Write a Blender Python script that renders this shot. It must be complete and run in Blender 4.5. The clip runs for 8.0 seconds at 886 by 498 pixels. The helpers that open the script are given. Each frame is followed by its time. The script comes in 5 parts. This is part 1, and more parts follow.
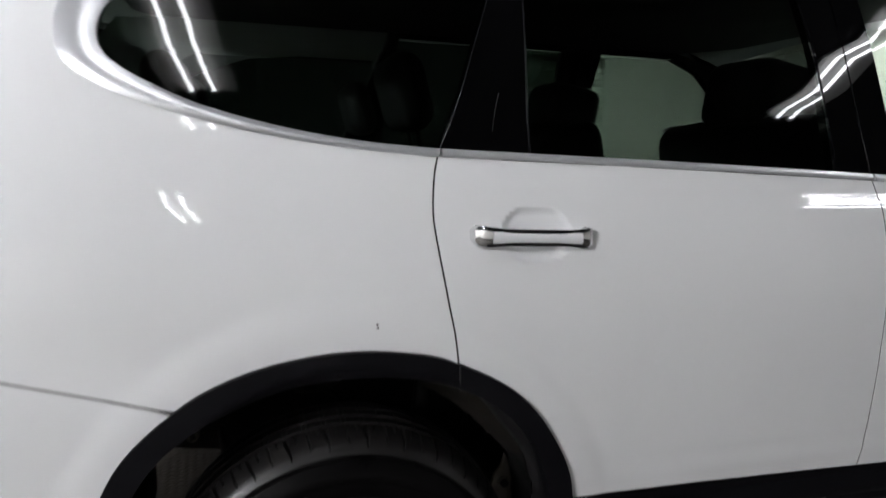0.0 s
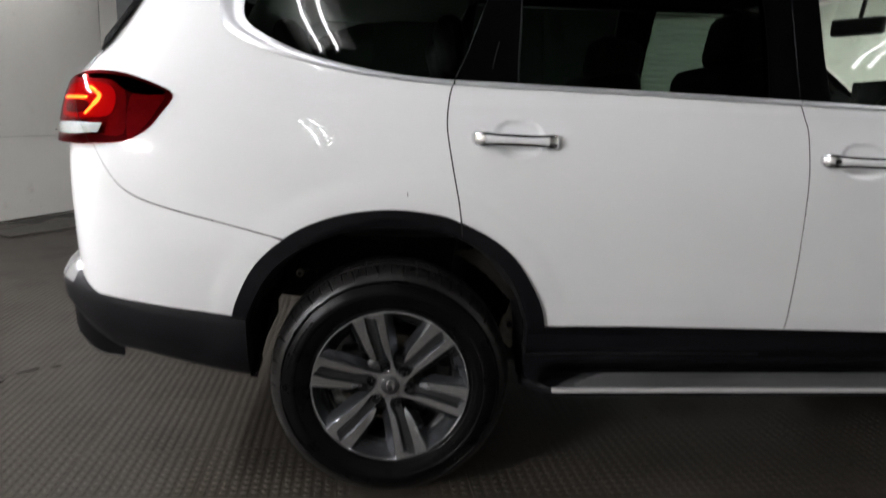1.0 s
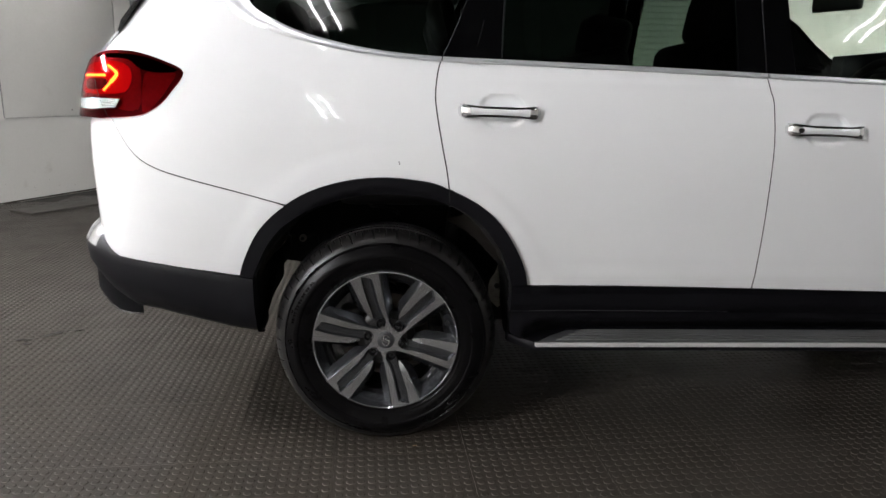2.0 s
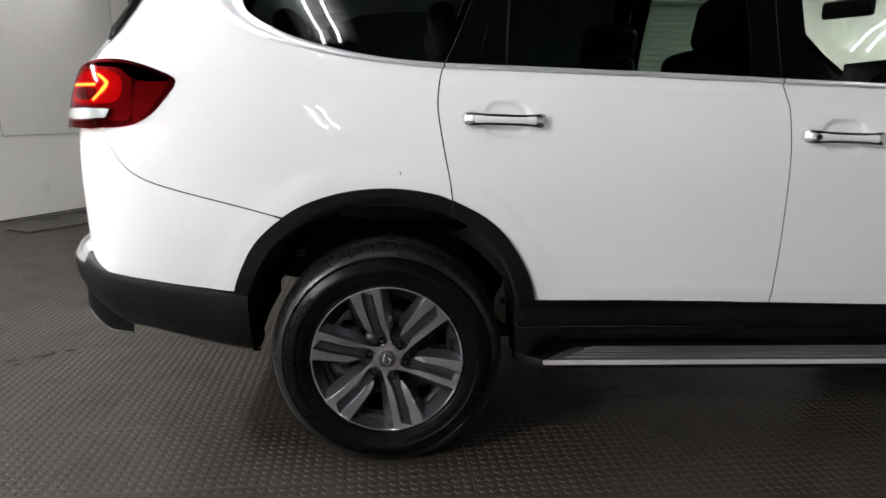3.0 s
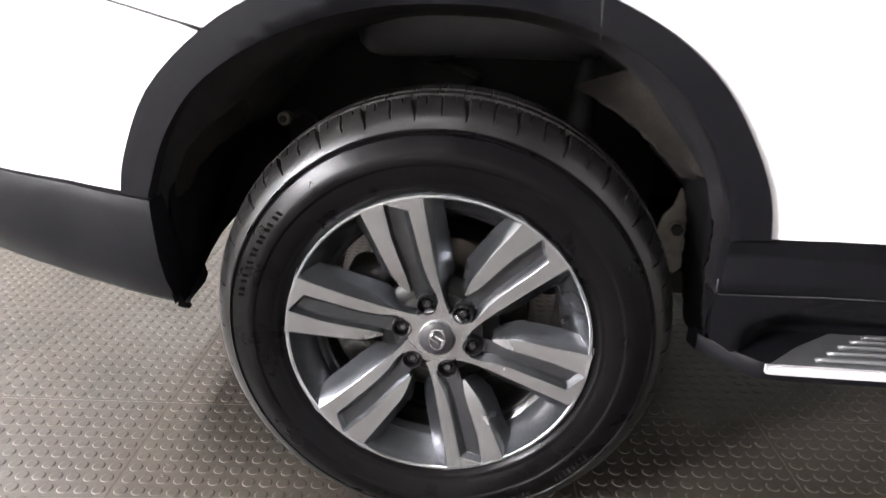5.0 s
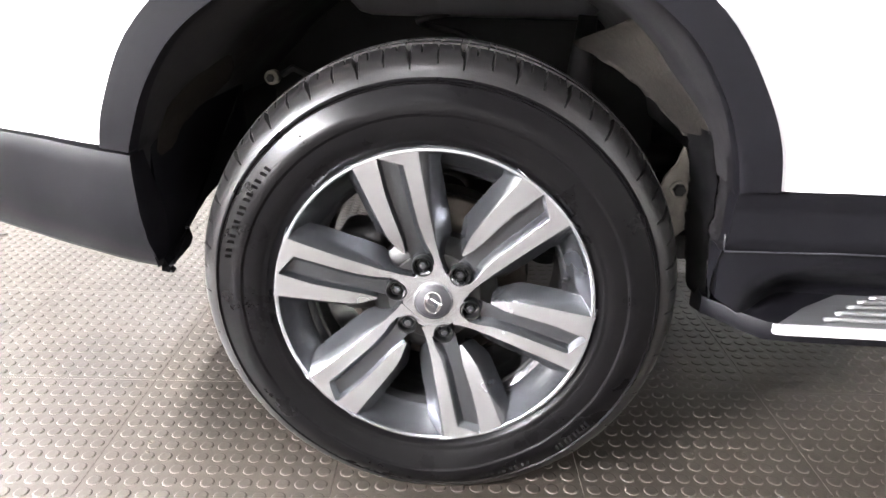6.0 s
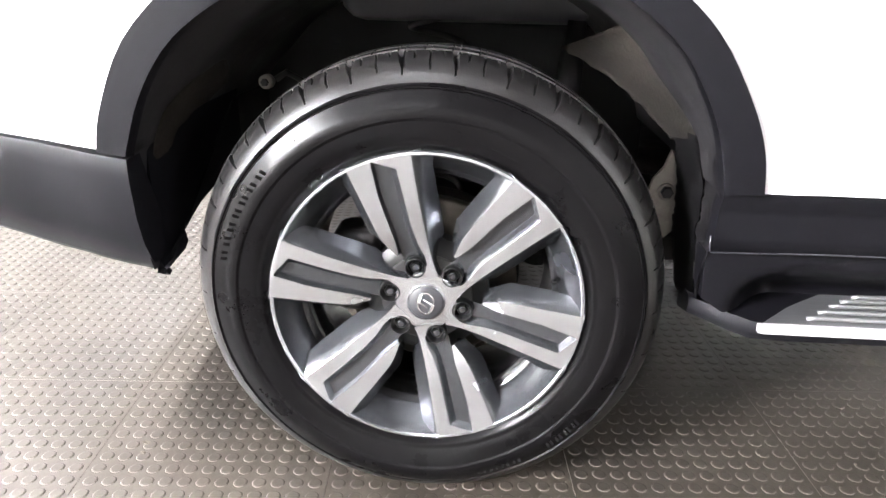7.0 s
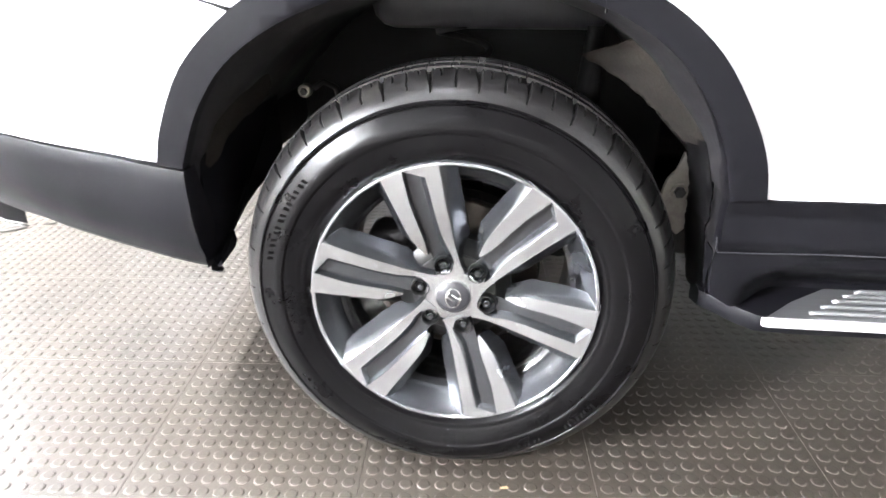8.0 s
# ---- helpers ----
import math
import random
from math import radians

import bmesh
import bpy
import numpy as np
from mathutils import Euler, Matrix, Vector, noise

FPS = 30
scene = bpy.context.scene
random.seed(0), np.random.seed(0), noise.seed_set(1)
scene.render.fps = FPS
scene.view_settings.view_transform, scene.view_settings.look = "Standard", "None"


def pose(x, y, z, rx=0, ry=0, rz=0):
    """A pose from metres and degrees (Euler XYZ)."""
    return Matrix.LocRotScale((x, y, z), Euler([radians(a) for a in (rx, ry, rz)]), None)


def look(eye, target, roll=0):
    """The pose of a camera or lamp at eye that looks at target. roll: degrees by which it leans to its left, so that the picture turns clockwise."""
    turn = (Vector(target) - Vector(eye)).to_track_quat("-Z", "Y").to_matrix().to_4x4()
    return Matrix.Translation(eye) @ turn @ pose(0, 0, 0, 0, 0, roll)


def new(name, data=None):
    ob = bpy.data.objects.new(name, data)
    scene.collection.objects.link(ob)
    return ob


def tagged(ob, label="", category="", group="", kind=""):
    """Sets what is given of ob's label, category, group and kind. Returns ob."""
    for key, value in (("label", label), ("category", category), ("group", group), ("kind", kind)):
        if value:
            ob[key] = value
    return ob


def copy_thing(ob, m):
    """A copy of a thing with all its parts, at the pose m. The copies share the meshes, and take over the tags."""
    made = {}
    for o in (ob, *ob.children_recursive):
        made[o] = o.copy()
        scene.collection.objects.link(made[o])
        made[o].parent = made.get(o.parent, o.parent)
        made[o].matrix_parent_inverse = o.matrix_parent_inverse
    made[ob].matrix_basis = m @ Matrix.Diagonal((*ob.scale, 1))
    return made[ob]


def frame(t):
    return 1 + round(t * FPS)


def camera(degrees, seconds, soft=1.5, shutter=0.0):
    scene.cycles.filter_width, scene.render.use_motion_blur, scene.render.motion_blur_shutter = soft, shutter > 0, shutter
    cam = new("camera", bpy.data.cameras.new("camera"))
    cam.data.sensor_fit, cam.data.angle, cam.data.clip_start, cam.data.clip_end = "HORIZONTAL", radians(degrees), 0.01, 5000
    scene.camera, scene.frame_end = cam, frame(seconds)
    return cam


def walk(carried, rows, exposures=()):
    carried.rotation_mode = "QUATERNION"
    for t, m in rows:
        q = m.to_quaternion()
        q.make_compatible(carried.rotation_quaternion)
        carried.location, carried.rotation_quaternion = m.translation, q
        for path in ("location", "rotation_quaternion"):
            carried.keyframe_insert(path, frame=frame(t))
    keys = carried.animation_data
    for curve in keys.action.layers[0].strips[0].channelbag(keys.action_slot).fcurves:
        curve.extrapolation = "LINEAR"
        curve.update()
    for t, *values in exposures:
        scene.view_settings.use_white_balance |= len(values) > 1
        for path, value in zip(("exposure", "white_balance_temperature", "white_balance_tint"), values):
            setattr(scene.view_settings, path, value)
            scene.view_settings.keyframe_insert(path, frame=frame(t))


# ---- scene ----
cam = camera(66.8, 8.0, soft=1.5, shutter=0.4)
PATH = [
    (0, (-0.171, -1.256, 1.314), (0.361, 0.65, 1.023), 1.5),
    (0.5, (-0.055, -1.653, 1.256), (0.166, 0.31, 0.941), 1.7),
    (1, (0.022, -2.01, 1.222), (0.153, -0.054, 0.823), 1.5),
    (1.2, (0.041, -2.093, 1.228), (0.152, -0.152, 0.758), 0.7),
    (2.3, (0.092, -2.199, 1.202), (0.179, -0.251, 0.758), 1.2),
    (2.5, (0.093, -2.193, 1.202), (0.174, -0.242, 0.768), 1.1),
    (3, (0.083, -2.106, 1.175), (0.174, -0.15, 0.769), 0.7),
    (3.5, (0.132, -1.8, 1.12), (0.222, 0.136, 0.628), -0.1),
    (4, (0.114, -1.48, 1.025), (0.11, 0.451, 0.502), -0.6),
    (4.5, (0.1, -1.159, 0.977), (0.053, 0.754, 0.397), -0.6),
    (5, (0.093, -0.96, 0.902), (-0.071, 0.896, 0.174), 1.1),
    (5.2, (0.083, -0.938, 0.886), (-0.088, 0.911, 0.144), 1.3),
    (6.3, (0.079, -0.945, 0.825), (-0.027, 0.911, 0.088), 1.3),
    (6.5, (0.079, -0.948, 0.834), (-0.02, 0.903, 0.082), 1.4),
    (7, (0.08, -0.959, 0.841), (-0.024, 0.898, 0.105), 1.3),
    (7.5, (0.083, -0.961, 0.85), (-0.033, 0.897, 0.119), 1.4),
    (8, (0.092, -1.028, 0.923), (-0.1, 0.787, 0.105), -0.0),
]
EXPOSURES = [(0.0, -0.46, 6350, 10), (0.5, -0.46, 6400, 10), (1.0, -0.25, 6500, 10), (2.3, 0.0, 6500, 10), (4.0, 0.08, 6500, 10), (4.5, 0.17, 6500, 10), (4.8, 0.6, 6500, 10), (5.0, 2.0, 6500, 13), (5.2, 2.6, 6450, 13), (6.3, 3.05, 6420, 13), (7.0, 3.08, 6380, 12), (7.6, 3.1, 6280, 11), (8.0, 3.2, 6250, 10)]
walk(cam, [(t, look(eye, target, roll)) for t, eye, target, roll in PATH], EXPOSURES)

# ---- world, lights, exposure ----
world = bpy.data.worlds.new("world")
scene.world = world
world.use_nodes = True
world.node_tree.nodes["Background"].inputs[0].default_value = (0.6, 0.65, 0.7, 1)
world.node_tree.nodes["Background"].inputs[1].default_value = 0.02
TUBE = 425.0
CEIL = 2.95

# ---- materials ----


def ramp(nt, fac, a, b, lo=0.3, hi=0.7):
    r = nt.nodes.new("ShaderNodeValToRGB")
    r.color_ramp.elements[0].position, r.color_ramp.elements[1].position = lo, hi
    r.color_ramp.elements[0].color, r.color_ramp.elements[1].color = (*a, 1), (*b, 1)
    nt.links.new(fac, r.inputs[0])
    return r.outputs[0]


def noise_tex(nt, scale, detail=4, rough=0.6, stretch=(1, 1, 1), where="Object"):
    co = nt.nodes.new("ShaderNodeTexCoord")
    mp = nt.nodes.new("ShaderNodeMapping")
    mp.inputs["Scale"].default_value = stretch
    n = nt.nodes.new("ShaderNodeTexNoise")
    n.inputs["Scale"].default_value, n.inputs["Detail"].default_value, n.inputs["Roughness"].default_value = scale, detail, rough
    nt.links.new(co.outputs[where], mp.inputs[0])
    nt.links.new(mp.outputs[0], n.inputs["Vector"])
    return n.outputs[0]


def material(name, a, b, rough=(0.4, 0.6), metal=0.0, big=3.0, fine=120.0, bump=0.1, depth=0.001, coat=0.0, spec=0.5, stretch=(1, 1, 1), stain=None, lo=0.3, hi=0.7):
    """A surface of two shades, mottled at two scales, with fine relief."""
    m = bpy.data.materials.new(name)
    m.use_nodes = True
    nt = m.node_tree
    p = nt.nodes["Principled BSDF"]
    large, small = noise_tex(nt, big, 5), noise_tex(nt, fine, 3, stretch=stretch)
    mix = nt.nodes.new("ShaderNodeMath")
    mix.operation = "MULTIPLY_ADD"
    mix.inputs[1].default_value = 0.35
    nt.links.new(small, mix.inputs[0])
    sub = nt.nodes.new("ShaderNodeMath")
    sub.operation = "MULTIPLY"
    sub.inputs[1].default_value = 0.65
    nt.links.new(large, sub.inputs[0])
    nt.links.new(sub.outputs[0], mix.inputs[2])
    colour = ramp(nt, mix.outputs[0], a, b, lo, hi)
    if stain:
        col, lo2, hi2, sc = stain
        f = ramp(nt, noise_tex(nt, sc, 6, 0.7), (0, 0, 0), (1, 1, 1), lo2, hi2)
        mx = nt.nodes.new("ShaderNodeMix")
        mx.data_type = "RGBA"
        nt.links.new(f, mx.inputs[0])
        nt.links.new(colour, mx.inputs[6])
        mx.inputs[7].default_value = (*col, 1)
        colour = mx.outputs[2]
    nt.links.new(colour, p.inputs["Base Color"])
    rr = ramp(nt, large, (rough[0],) * 3, (rough[1],) * 3)
    nt.links.new(rr, p.inputs["Roughness"])
    p.inputs["Metallic"].default_value = metal
    p.inputs["Specular IOR Level"].default_value = spec
    p.inputs["Coat Weight"].default_value = coat
    p.inputs["Coat Roughness"].default_value = 0.012
    if bump:
        bp = nt.nodes.new("ShaderNodeBump")
        bp.inputs["Strength"].default_value, bp.inputs["Distance"].default_value = bump, depth
        nt.links.new(small, bp.inputs["Height"])
        nt.links.new(bp.outputs[0], p.inputs["Normal"])
    return m


def glow(name, colour, strength):
    m = bpy.data.materials.new(name)
    m.use_nodes = True
    p = m.node_tree.nodes["Principled BSDF"]
    p.inputs["Base Color"].default_value = (*(v * 0.2 for v in colour), 1)
    p.inputs["Specular IOR Level"].default_value = 0.1
    p.inputs["Emission Color"].default_value = (*colour, 1)
    p.inputs["Emission Strength"].default_value = strength
    return m


def glass(name, tint, rough=0.0, ior=1.5):
    """Clear or tinted pane: light passes through, Fresnel gives the gloss."""
    m = bpy.data.materials.new(name)
    m.use_nodes = True
    nt = m.node_tree
    nt.nodes.clear()
    out = nt.nodes.new("ShaderNodeOutputMaterial")
    tr = nt.nodes.new("ShaderNodeBsdfTransparent")
    tr.inputs[0].default_value = (*tint, 1)
    gl = nt.nodes.new("ShaderNodeBsdfGlossy")
    gl.inputs["Roughness"].default_value = rough
    fr = nt.nodes.new("ShaderNodeFresnel")
    fr.inputs[0].default_value = ior
    mx = nt.nodes.new("ShaderNodeMixShader")
    nt.links.new(fr.outputs[0], mx.inputs[0])
    nt.links.new(tr.outputs[0], mx.inputs[1])
    nt.links.new(gl.outputs[0], mx.inputs[2])
    nt.links.new(mx.outputs[0], out.inputs[0])
    return m


PAINT = material("white_car_paint", (0.735, 0.742, 0.745), (0.785, 0.792, 0.795), (0.55, 0.65), spec=0.15, big=1.3, fine=900, bump=0.012, depth=0.0004, coat=1.0)
CLAD = material("textured_black_plastic", (0.0031, 0.0030, 0.0039), (0.0056, 0.0054, 0.0069), (0.42, 0.54), spec=0.11, big=4, fine=1400, bump=0.25, depth=0.0004)
CLAD_SEAM = material("dark_seam", (0.008, 0.008, 0.008), (0.012, 0.012, 0.012), (0.7, 0.9))
SEAL = material("black_seal_rubber", (0.0036, 0.0035, 0.0038), (0.0066, 0.0064, 0.0068), (0.6, 0.8), spec=0.15)
EDGE_HIGHLIGHT = material("plastic_edge_highlight", (0.020, 0.020, 0.024), (0.045, 0.045, 0.050), (0.25, 0.4), big=30, bump=0.0)
GLOSS_BLACK = material("gloss_black_trim", (0.0015, 0.0015, 0.0017), (0.0022, 0.0022, 0.0025), (0.01, 0.016), bump=0.0)
CHROME = material("bright_chrome", (0.75, 0.75, 0.76), (0.85, 0.85, 0.86), (0.05, 0.12), metal=1.0, bump=0.0)
SATIN = material("satin_aluminium_trim", (0.64, 0.65, 0.67), (0.72, 0.73, 0.75), (0.27, 0.35), metal=0.6, fine=500, bump=0.03, depth=0.0003)
STEP_SHEEN = material("satin_grey_step_sheen", (0.20, 0.20, 0.205), (0.28, 0.28, 0.285), (0.22, 0.32), metal=0.5, fine=400, bump=0.05)
STEP_EDGE = material("satin_step_edge", (0.58, 0.58, 0.58), (0.68, 0.68, 0.68), (0.35, 0.45), metal=0.35, fine=300, stretch=(0.05, 1, 1), bump=0.05, depth=0.0004)
STEP_ALU = material("brushed_step_plate", (0.22, 0.22, 0.225), (0.31, 0.31, 0.315), (0.34, 0.46), metal=0.85, fine=300, stretch=(0.05, 1, 1), bump=0.06, depth=0.0004)
MACHINED = material("machined_alloy", (0.46, 0.467, 0.485), (0.60, 0.608, 0.628), (0.21, 0.30), metal=0.94, fine=700, bump=0.02, depth=0.0003)
RIM_GREY = material("grey_wheel_paint", (0.076, 0.079, 0.085), (0.113, 0.117, 0.125), (0.20, 0.30), metal=0.85, fine=500, bump=0.02, depth=0.0003)
BARREL = material("black_barrel_paint", (0.008, 0.008, 0.0085), (0.014, 0.014, 0.015), (0.15, 0.28), bump=0.0)
RUBBER = material("dressed_tyre_rubber", (0.0020, 0.0019, 0.0021), (0.0038, 0.0035, 0.0037), (0.24, 0.35), spec=0.08, big=9, fine=260, bump=0.08, depth=0.0006)
TREAD = material("tread_rubber", (0.0075, 0.0071, 0.0072), (0.0155, 0.0146, 0.0143), (0.27, 0.42), spec=0.36, big=14, fine=200, bump=0.25, depth=0.001, stain=((0.030, 0.024, 0.018), 0.58, 0.80, 7.0))
LINER = material("black_wheel_liner", (0.0095, 0.0090, 0.0098), (0.020, 0.0188, 0.0196), (0.45, 0.65), spec=0.3, big=5, fine=90, bump=0.3, depth=0.001, stain=((0.075, 0.064, 0.052), 0.60, 0.85, 6.0))
FELT = material("dusty_felt_liner", (0.013, 0.0116, 0.0100), (0.044, 0.038, 0.031), (0.85, 0.97), spec=0.2, big=7, fine=160, bump=0.5, depth=0.002, stain=((0.018, 0.016, 0.015), 0.50, 0.72, 9.0))
MATT_BLACK = material("black_nut_coating", (0.002, 0.002, 0.002), (0.004, 0.004, 0.004), (0.30, 0.42), spec=0.15, bump=0.0)
DARK_METAL = material("dark_underbody_metal", (0.005, 0.0048, 0.0048), (0.013, 0.012, 0.0115), (0.5, 0.75), spec=0.3, big=9, fine=80, bump=0.3, depth=0.001)
PRIMER = material("beige_dusty_steel", (0.10, 0.09, 0.075), (0.19, 0.17, 0.145), (0.5, 0.7), big=16, fine=150, bump=0.3, depth=0.001, stain=((0.07, 0.06, 0.05), 0.55, 0.75, 22.0))
DISC = material("brake_steel", (0.04, 0.034, 0.029), (0.09, 0.077, 0.065), (0.35, 0.5), metal=0.8, big=20, fine=300, bump=0.1)
INTERIOR = material("black_interior_trim", (0.034, 0.034, 0.037), (0.058, 0.058, 0.061), (0.5, 0.7), fine=300, bump=0.2)
LEATHER = material("black_seat_leather", (0.022, 0.021, 0.023), (0.036, 0.035, 0.037), (0.4, 0.55), fine=220, bump=0.3)
PRIVACY = glass("privacy_glass", (0.115, 0.150, 0.124))
CLEAR = glass("pale_green_glass", (0.86, 0.93, 0.86))
RED_LENS = material("red_lamp_reflector", (0.16, 0.016, 0.022), (0.36, 0.045, 0.055), (0.25, 0.40), big=20, fine=220, bump=0.35, depth=0.002)
LAMP_GLASS = glass("smoked_red_lamp_cover", (0.44, 0.085, 0.10), 0.02, 1.12)
DARK_LENS = material("dark_red_lamp_housing", (0.030, 0.004, 0.006), (0.075, 0.008, 0.011), (0.3, 0.5), big=14, fine=200, bump=0.2)
WHITE_LENS = material("clear_lamp_lens", (0.22, 0.215, 0.21), (0.42, 0.41, 0.40), (0.12, 0.25), metal=0.3, fine=160, stretch=(0.2, 1, 6), bump=0.5, depth=0.003)
RED_GLOW = glow("lit_red_lamp", (1.0, 0.020, 0.030), 0.85)
ORANGE_GLOW = glow("lit_light_guide", (1.0, 0.50, 0.05), 22.0)
TUBE_GLOW = glow("fluorescent_tube_light", (0.985, 0.975, 1.0), TUBE)
DIM_TUBE = glow("dim_fluorescent_tube_light", (0.985, 0.975, 1.0), TUBE * 0.12)
KEY_TUBE = glow("key_fluorescent_tube_light", (0.985, 0.975, 1.0), TUBE * 2.5)
BRIGHT_TUBE = glow("bright_fluorescent_tube_light", (0.985, 0.975, 1.0), TUBE * 2.9)
FAINT_TUBE = glow("faint_fluorescent_tube_light", (0.985, 0.975, 1.0), TUBE * 0.10)
CAP_GREY = material("grey_cap_plastic", (0.017, 0.017, 0.019), (0.027, 0.027, 0.030), (0.35, 0.45), big=20, bump=0.0)
MAT_RUBBER = material("stud_rubber_floor", (0.0300, 0.0250, 0.0196), (0.0490, 0.0412, 0.0328), (0.36, 0.50), spec=0.4, big=2.2, fine=70, bump=0.12, depth=0.0008, stain=((0.0155, 0.0130, 0.0104), 0.50, 0.78, 2.6))
MAT_SUB = material("dark_floor_joint", (0.022, 0.020, 0.017), (0.035, 0.032, 0.027), (0.7, 0.9))
WALL = material("white_painted_panel", (0.58, 0.57, 0.53), (0.65, 0.64, 0.60), (0.40, 0.6), big=0.9, fine=40, bump=0.08, depth=0.002, stain=((0.41, 0.38, 0.335), 0.62, 0.85, 2.5))
GREY_WALL = material("grey_wall_surface", (0.10, 0.10, 0.105), (0.14, 0.14, 0.145), (0.5, 0.7), big=1.0, fine=40, bump=0.08)
CEILING = material("dark_ceiling_sheet", (0.008, 0.008, 0.0085), (0.014, 0.014, 0.0145), (0.7, 0.9), big=1.0, fine=60, bump=0.1)
SHUTTER = material("pale_shutter_paint", (0.62, 0.66, 0.60), (0.70, 0.74, 0.68), (0.4, 0.6), big=1.2, fine=40, bump=0.1)
PLATE = material("worn_floor_plate", (0.030, 0.026, 0.0215), (0.055, 0.049, 0.041), (0.45, 0.6), big=8, fine=60, bump=0.3)
BATTEN = material("white_lamp_housing", (0.30, 0.30, 0.29), (0.36, 0.36, 0.35), (0.4, 0.5))
LEAF = material("dry_leaf", (0.30, 0.20, 0.10), (0.42, 0.30, 0.17), (0.6, 0.8), big=60, fine=300)
MUD = material("dried_dirt_speck", (0.04, 0.033, 0.026), (0.07, 0.06, 0.045), (0.8, 0.95))
SCUFF = material("grey_scuff", (0.34, 0.32, 0.29), (0.48, 0.46, 0.42), (0.6, 0.8), bump=0.0)
WET = material("shallow_water_film", (0.010, 0.009, 0.008), (0.016, 0.014, 0.012), (0.03, 0.08), bump=0.05)
MIRROR = material("mirror_glass", (0.8, 0.8, 0.8), (0.82, 0.82, 0.82), (0.01, 0.02), metal=1.0, bump=0.0)
SCREEN = material("dark_display", (0.02, 0.025, 0.03), (0.05, 0.06, 0.07), (0.1, 0.2), bump=0.0)

# ---- mesh helpers ----


def link(name, bm, mat, parent=None, label="", smooth=None):
    """A bmesh becomes one mesh object; smooth: the angle up to which edges are shaded smooth."""
    me = bpy.data.meshes.new(name)
    if smooth is not None:
        for f in bm.faces:
            f.smooth = True
        for e in bm.edges:
            e.smooth = len(e.link_faces) == 2 and e.calc_face_angle(0) < radians(smooth)
    bm.to_mesh(me)
    bm.free()
    me.materials.append(mat)
    ob = new(name, me)
    if parent:
        ob.parent = parent
    return tagged(ob, label)


def part(name, bm, mat, parent, label="", smooth=35):
    return link(name, bm, mat, parent, label, smooth)


def box(sx, sy, sz, at=(0, 0, 0), bevel=0.0, segs=2, bm=None):
    bm = bm or bmesh.new()
    geo = bmesh.ops.create_cube(bm, size=1.0, matrix=Matrix.Translation(at) @ Matrix.Diagonal((sx, sy, sz, 1)))
    if bevel:
        edges = list({e for v in geo["verts"] for e in v.link_edges})
        bmesh.ops.bevel(bm, geom=edges, offset=bevel, segments=segs, affect="EDGES", profile=0.5)
    return bm


def lathe(profile, segs, centre=(0, 0, 0), bm=None, warp=None):
    """Turns (radius, depth) pairs about the y axis through centre."""
    bm = bm or bmesh.new()
    rings = []
    for i, (r, y) in enumerate(profile):
        ring = []
        for k in range(segs):
            a = 2 * math.pi * k / segs
            rr = r + (warp(i, k) if warp else 0)
            ring.append(bm.verts.new((centre[0] + rr * math.cos(a), centre[1] + y, centre[2] + rr * math.sin(a))))
        rings.append(ring)
    for a, b in zip(rings, rings[1:]):
        for k in range(segs):
            bm.faces.new((a[k], b[k], b[(k + 1) % segs], a[(k + 1) % segs]))
    return bm, rings


def disc(r, y0, y1, centre, segs=24, bevel=0.0015):
    """A short solid cylinder along y with a softened front edge."""
    bm, rings = lathe([(r, y1), (r, y0 + bevel), (r - bevel, y0)], segs, centre)
    bm.faces.new(rings[-1])
    bm.faces.new(rings[0][::-1])
    bmesh.ops.recalc_face_normals(bm, faces=bm.faces)
    return bm


def prism(pts, depth, bm=None):
    """A solid from a closed row of 3D points, pushed along the vector depth."""
    bm = bm or bmesh.new()
    a = [bm.verts.new(p) for p in pts]
    b = [bm.verts.new(Vector(p) + Vector(depth)) for p in pts]
    bm.faces.new(a)
    bm.faces.new(b[::-1])
    n = len(a)
    for i in range(n):
        bm.faces.new((a[i], b[i], b[(i + 1) % n], a[(i + 1) % n]))
    bmesh.ops.recalc_face_normals(bm, faces=bm.faces)
    return bm


def tube(points, radius, segs=8, bm=None):
    bm = bm or bmesh.new()
    pts = [Vector(p) for p in points]
    rings = []
    for i, p in enumerate(pts):
        d = (pts[min(i + 1, len(pts) - 1)] - pts[max(i - 1, 0)]).normalized()
        u = d.orthogonal().normalized() if i == 0 else (u - d * u.dot(d)).normalized()
        v = d.cross(u)
        r = radius[i] if isinstance(radius, (list, tuple)) else radius
        rings.append([bm.verts.new(p + r * (math.cos(2 * math.pi * k / segs) * u + math.sin(2 * math.pi * k / segs) * v)) for k in range(segs)])
    for a, b in zip(rings, rings[1:]):
        for k in range(segs):
            bm.faces.new((a[k], a[(k + 1) % segs], b[(k + 1) % segs], b[k]))
    bm.faces.new(rings[0][::-1])
    bm.faces.new(rings[-1])
    return bm


def spline(pts, n=6, closed=False):
    """Catmull-Rom through the points, n steps a span."""
    out = []
    k = len(pts)
    for i in range(k if closed else k - 1):
        p = [pts[(i + j) % k] if closed else pts[min(max(i + j, 0), k - 1)] for j in (-1, 0, 1, 2)]
        for s in range(n):
            t = s / n
            out.append(tuple(0.5 * (2 * b + (c - a) * t + (2 * a - 5 * b + 4 * c - d) * t * t + (3 * b - a - 3 * c + d) * t ** 3) for a, b, c, d in zip(*p)))
    if not closed:
        out.append(tuple(pts[-1]))
    return out


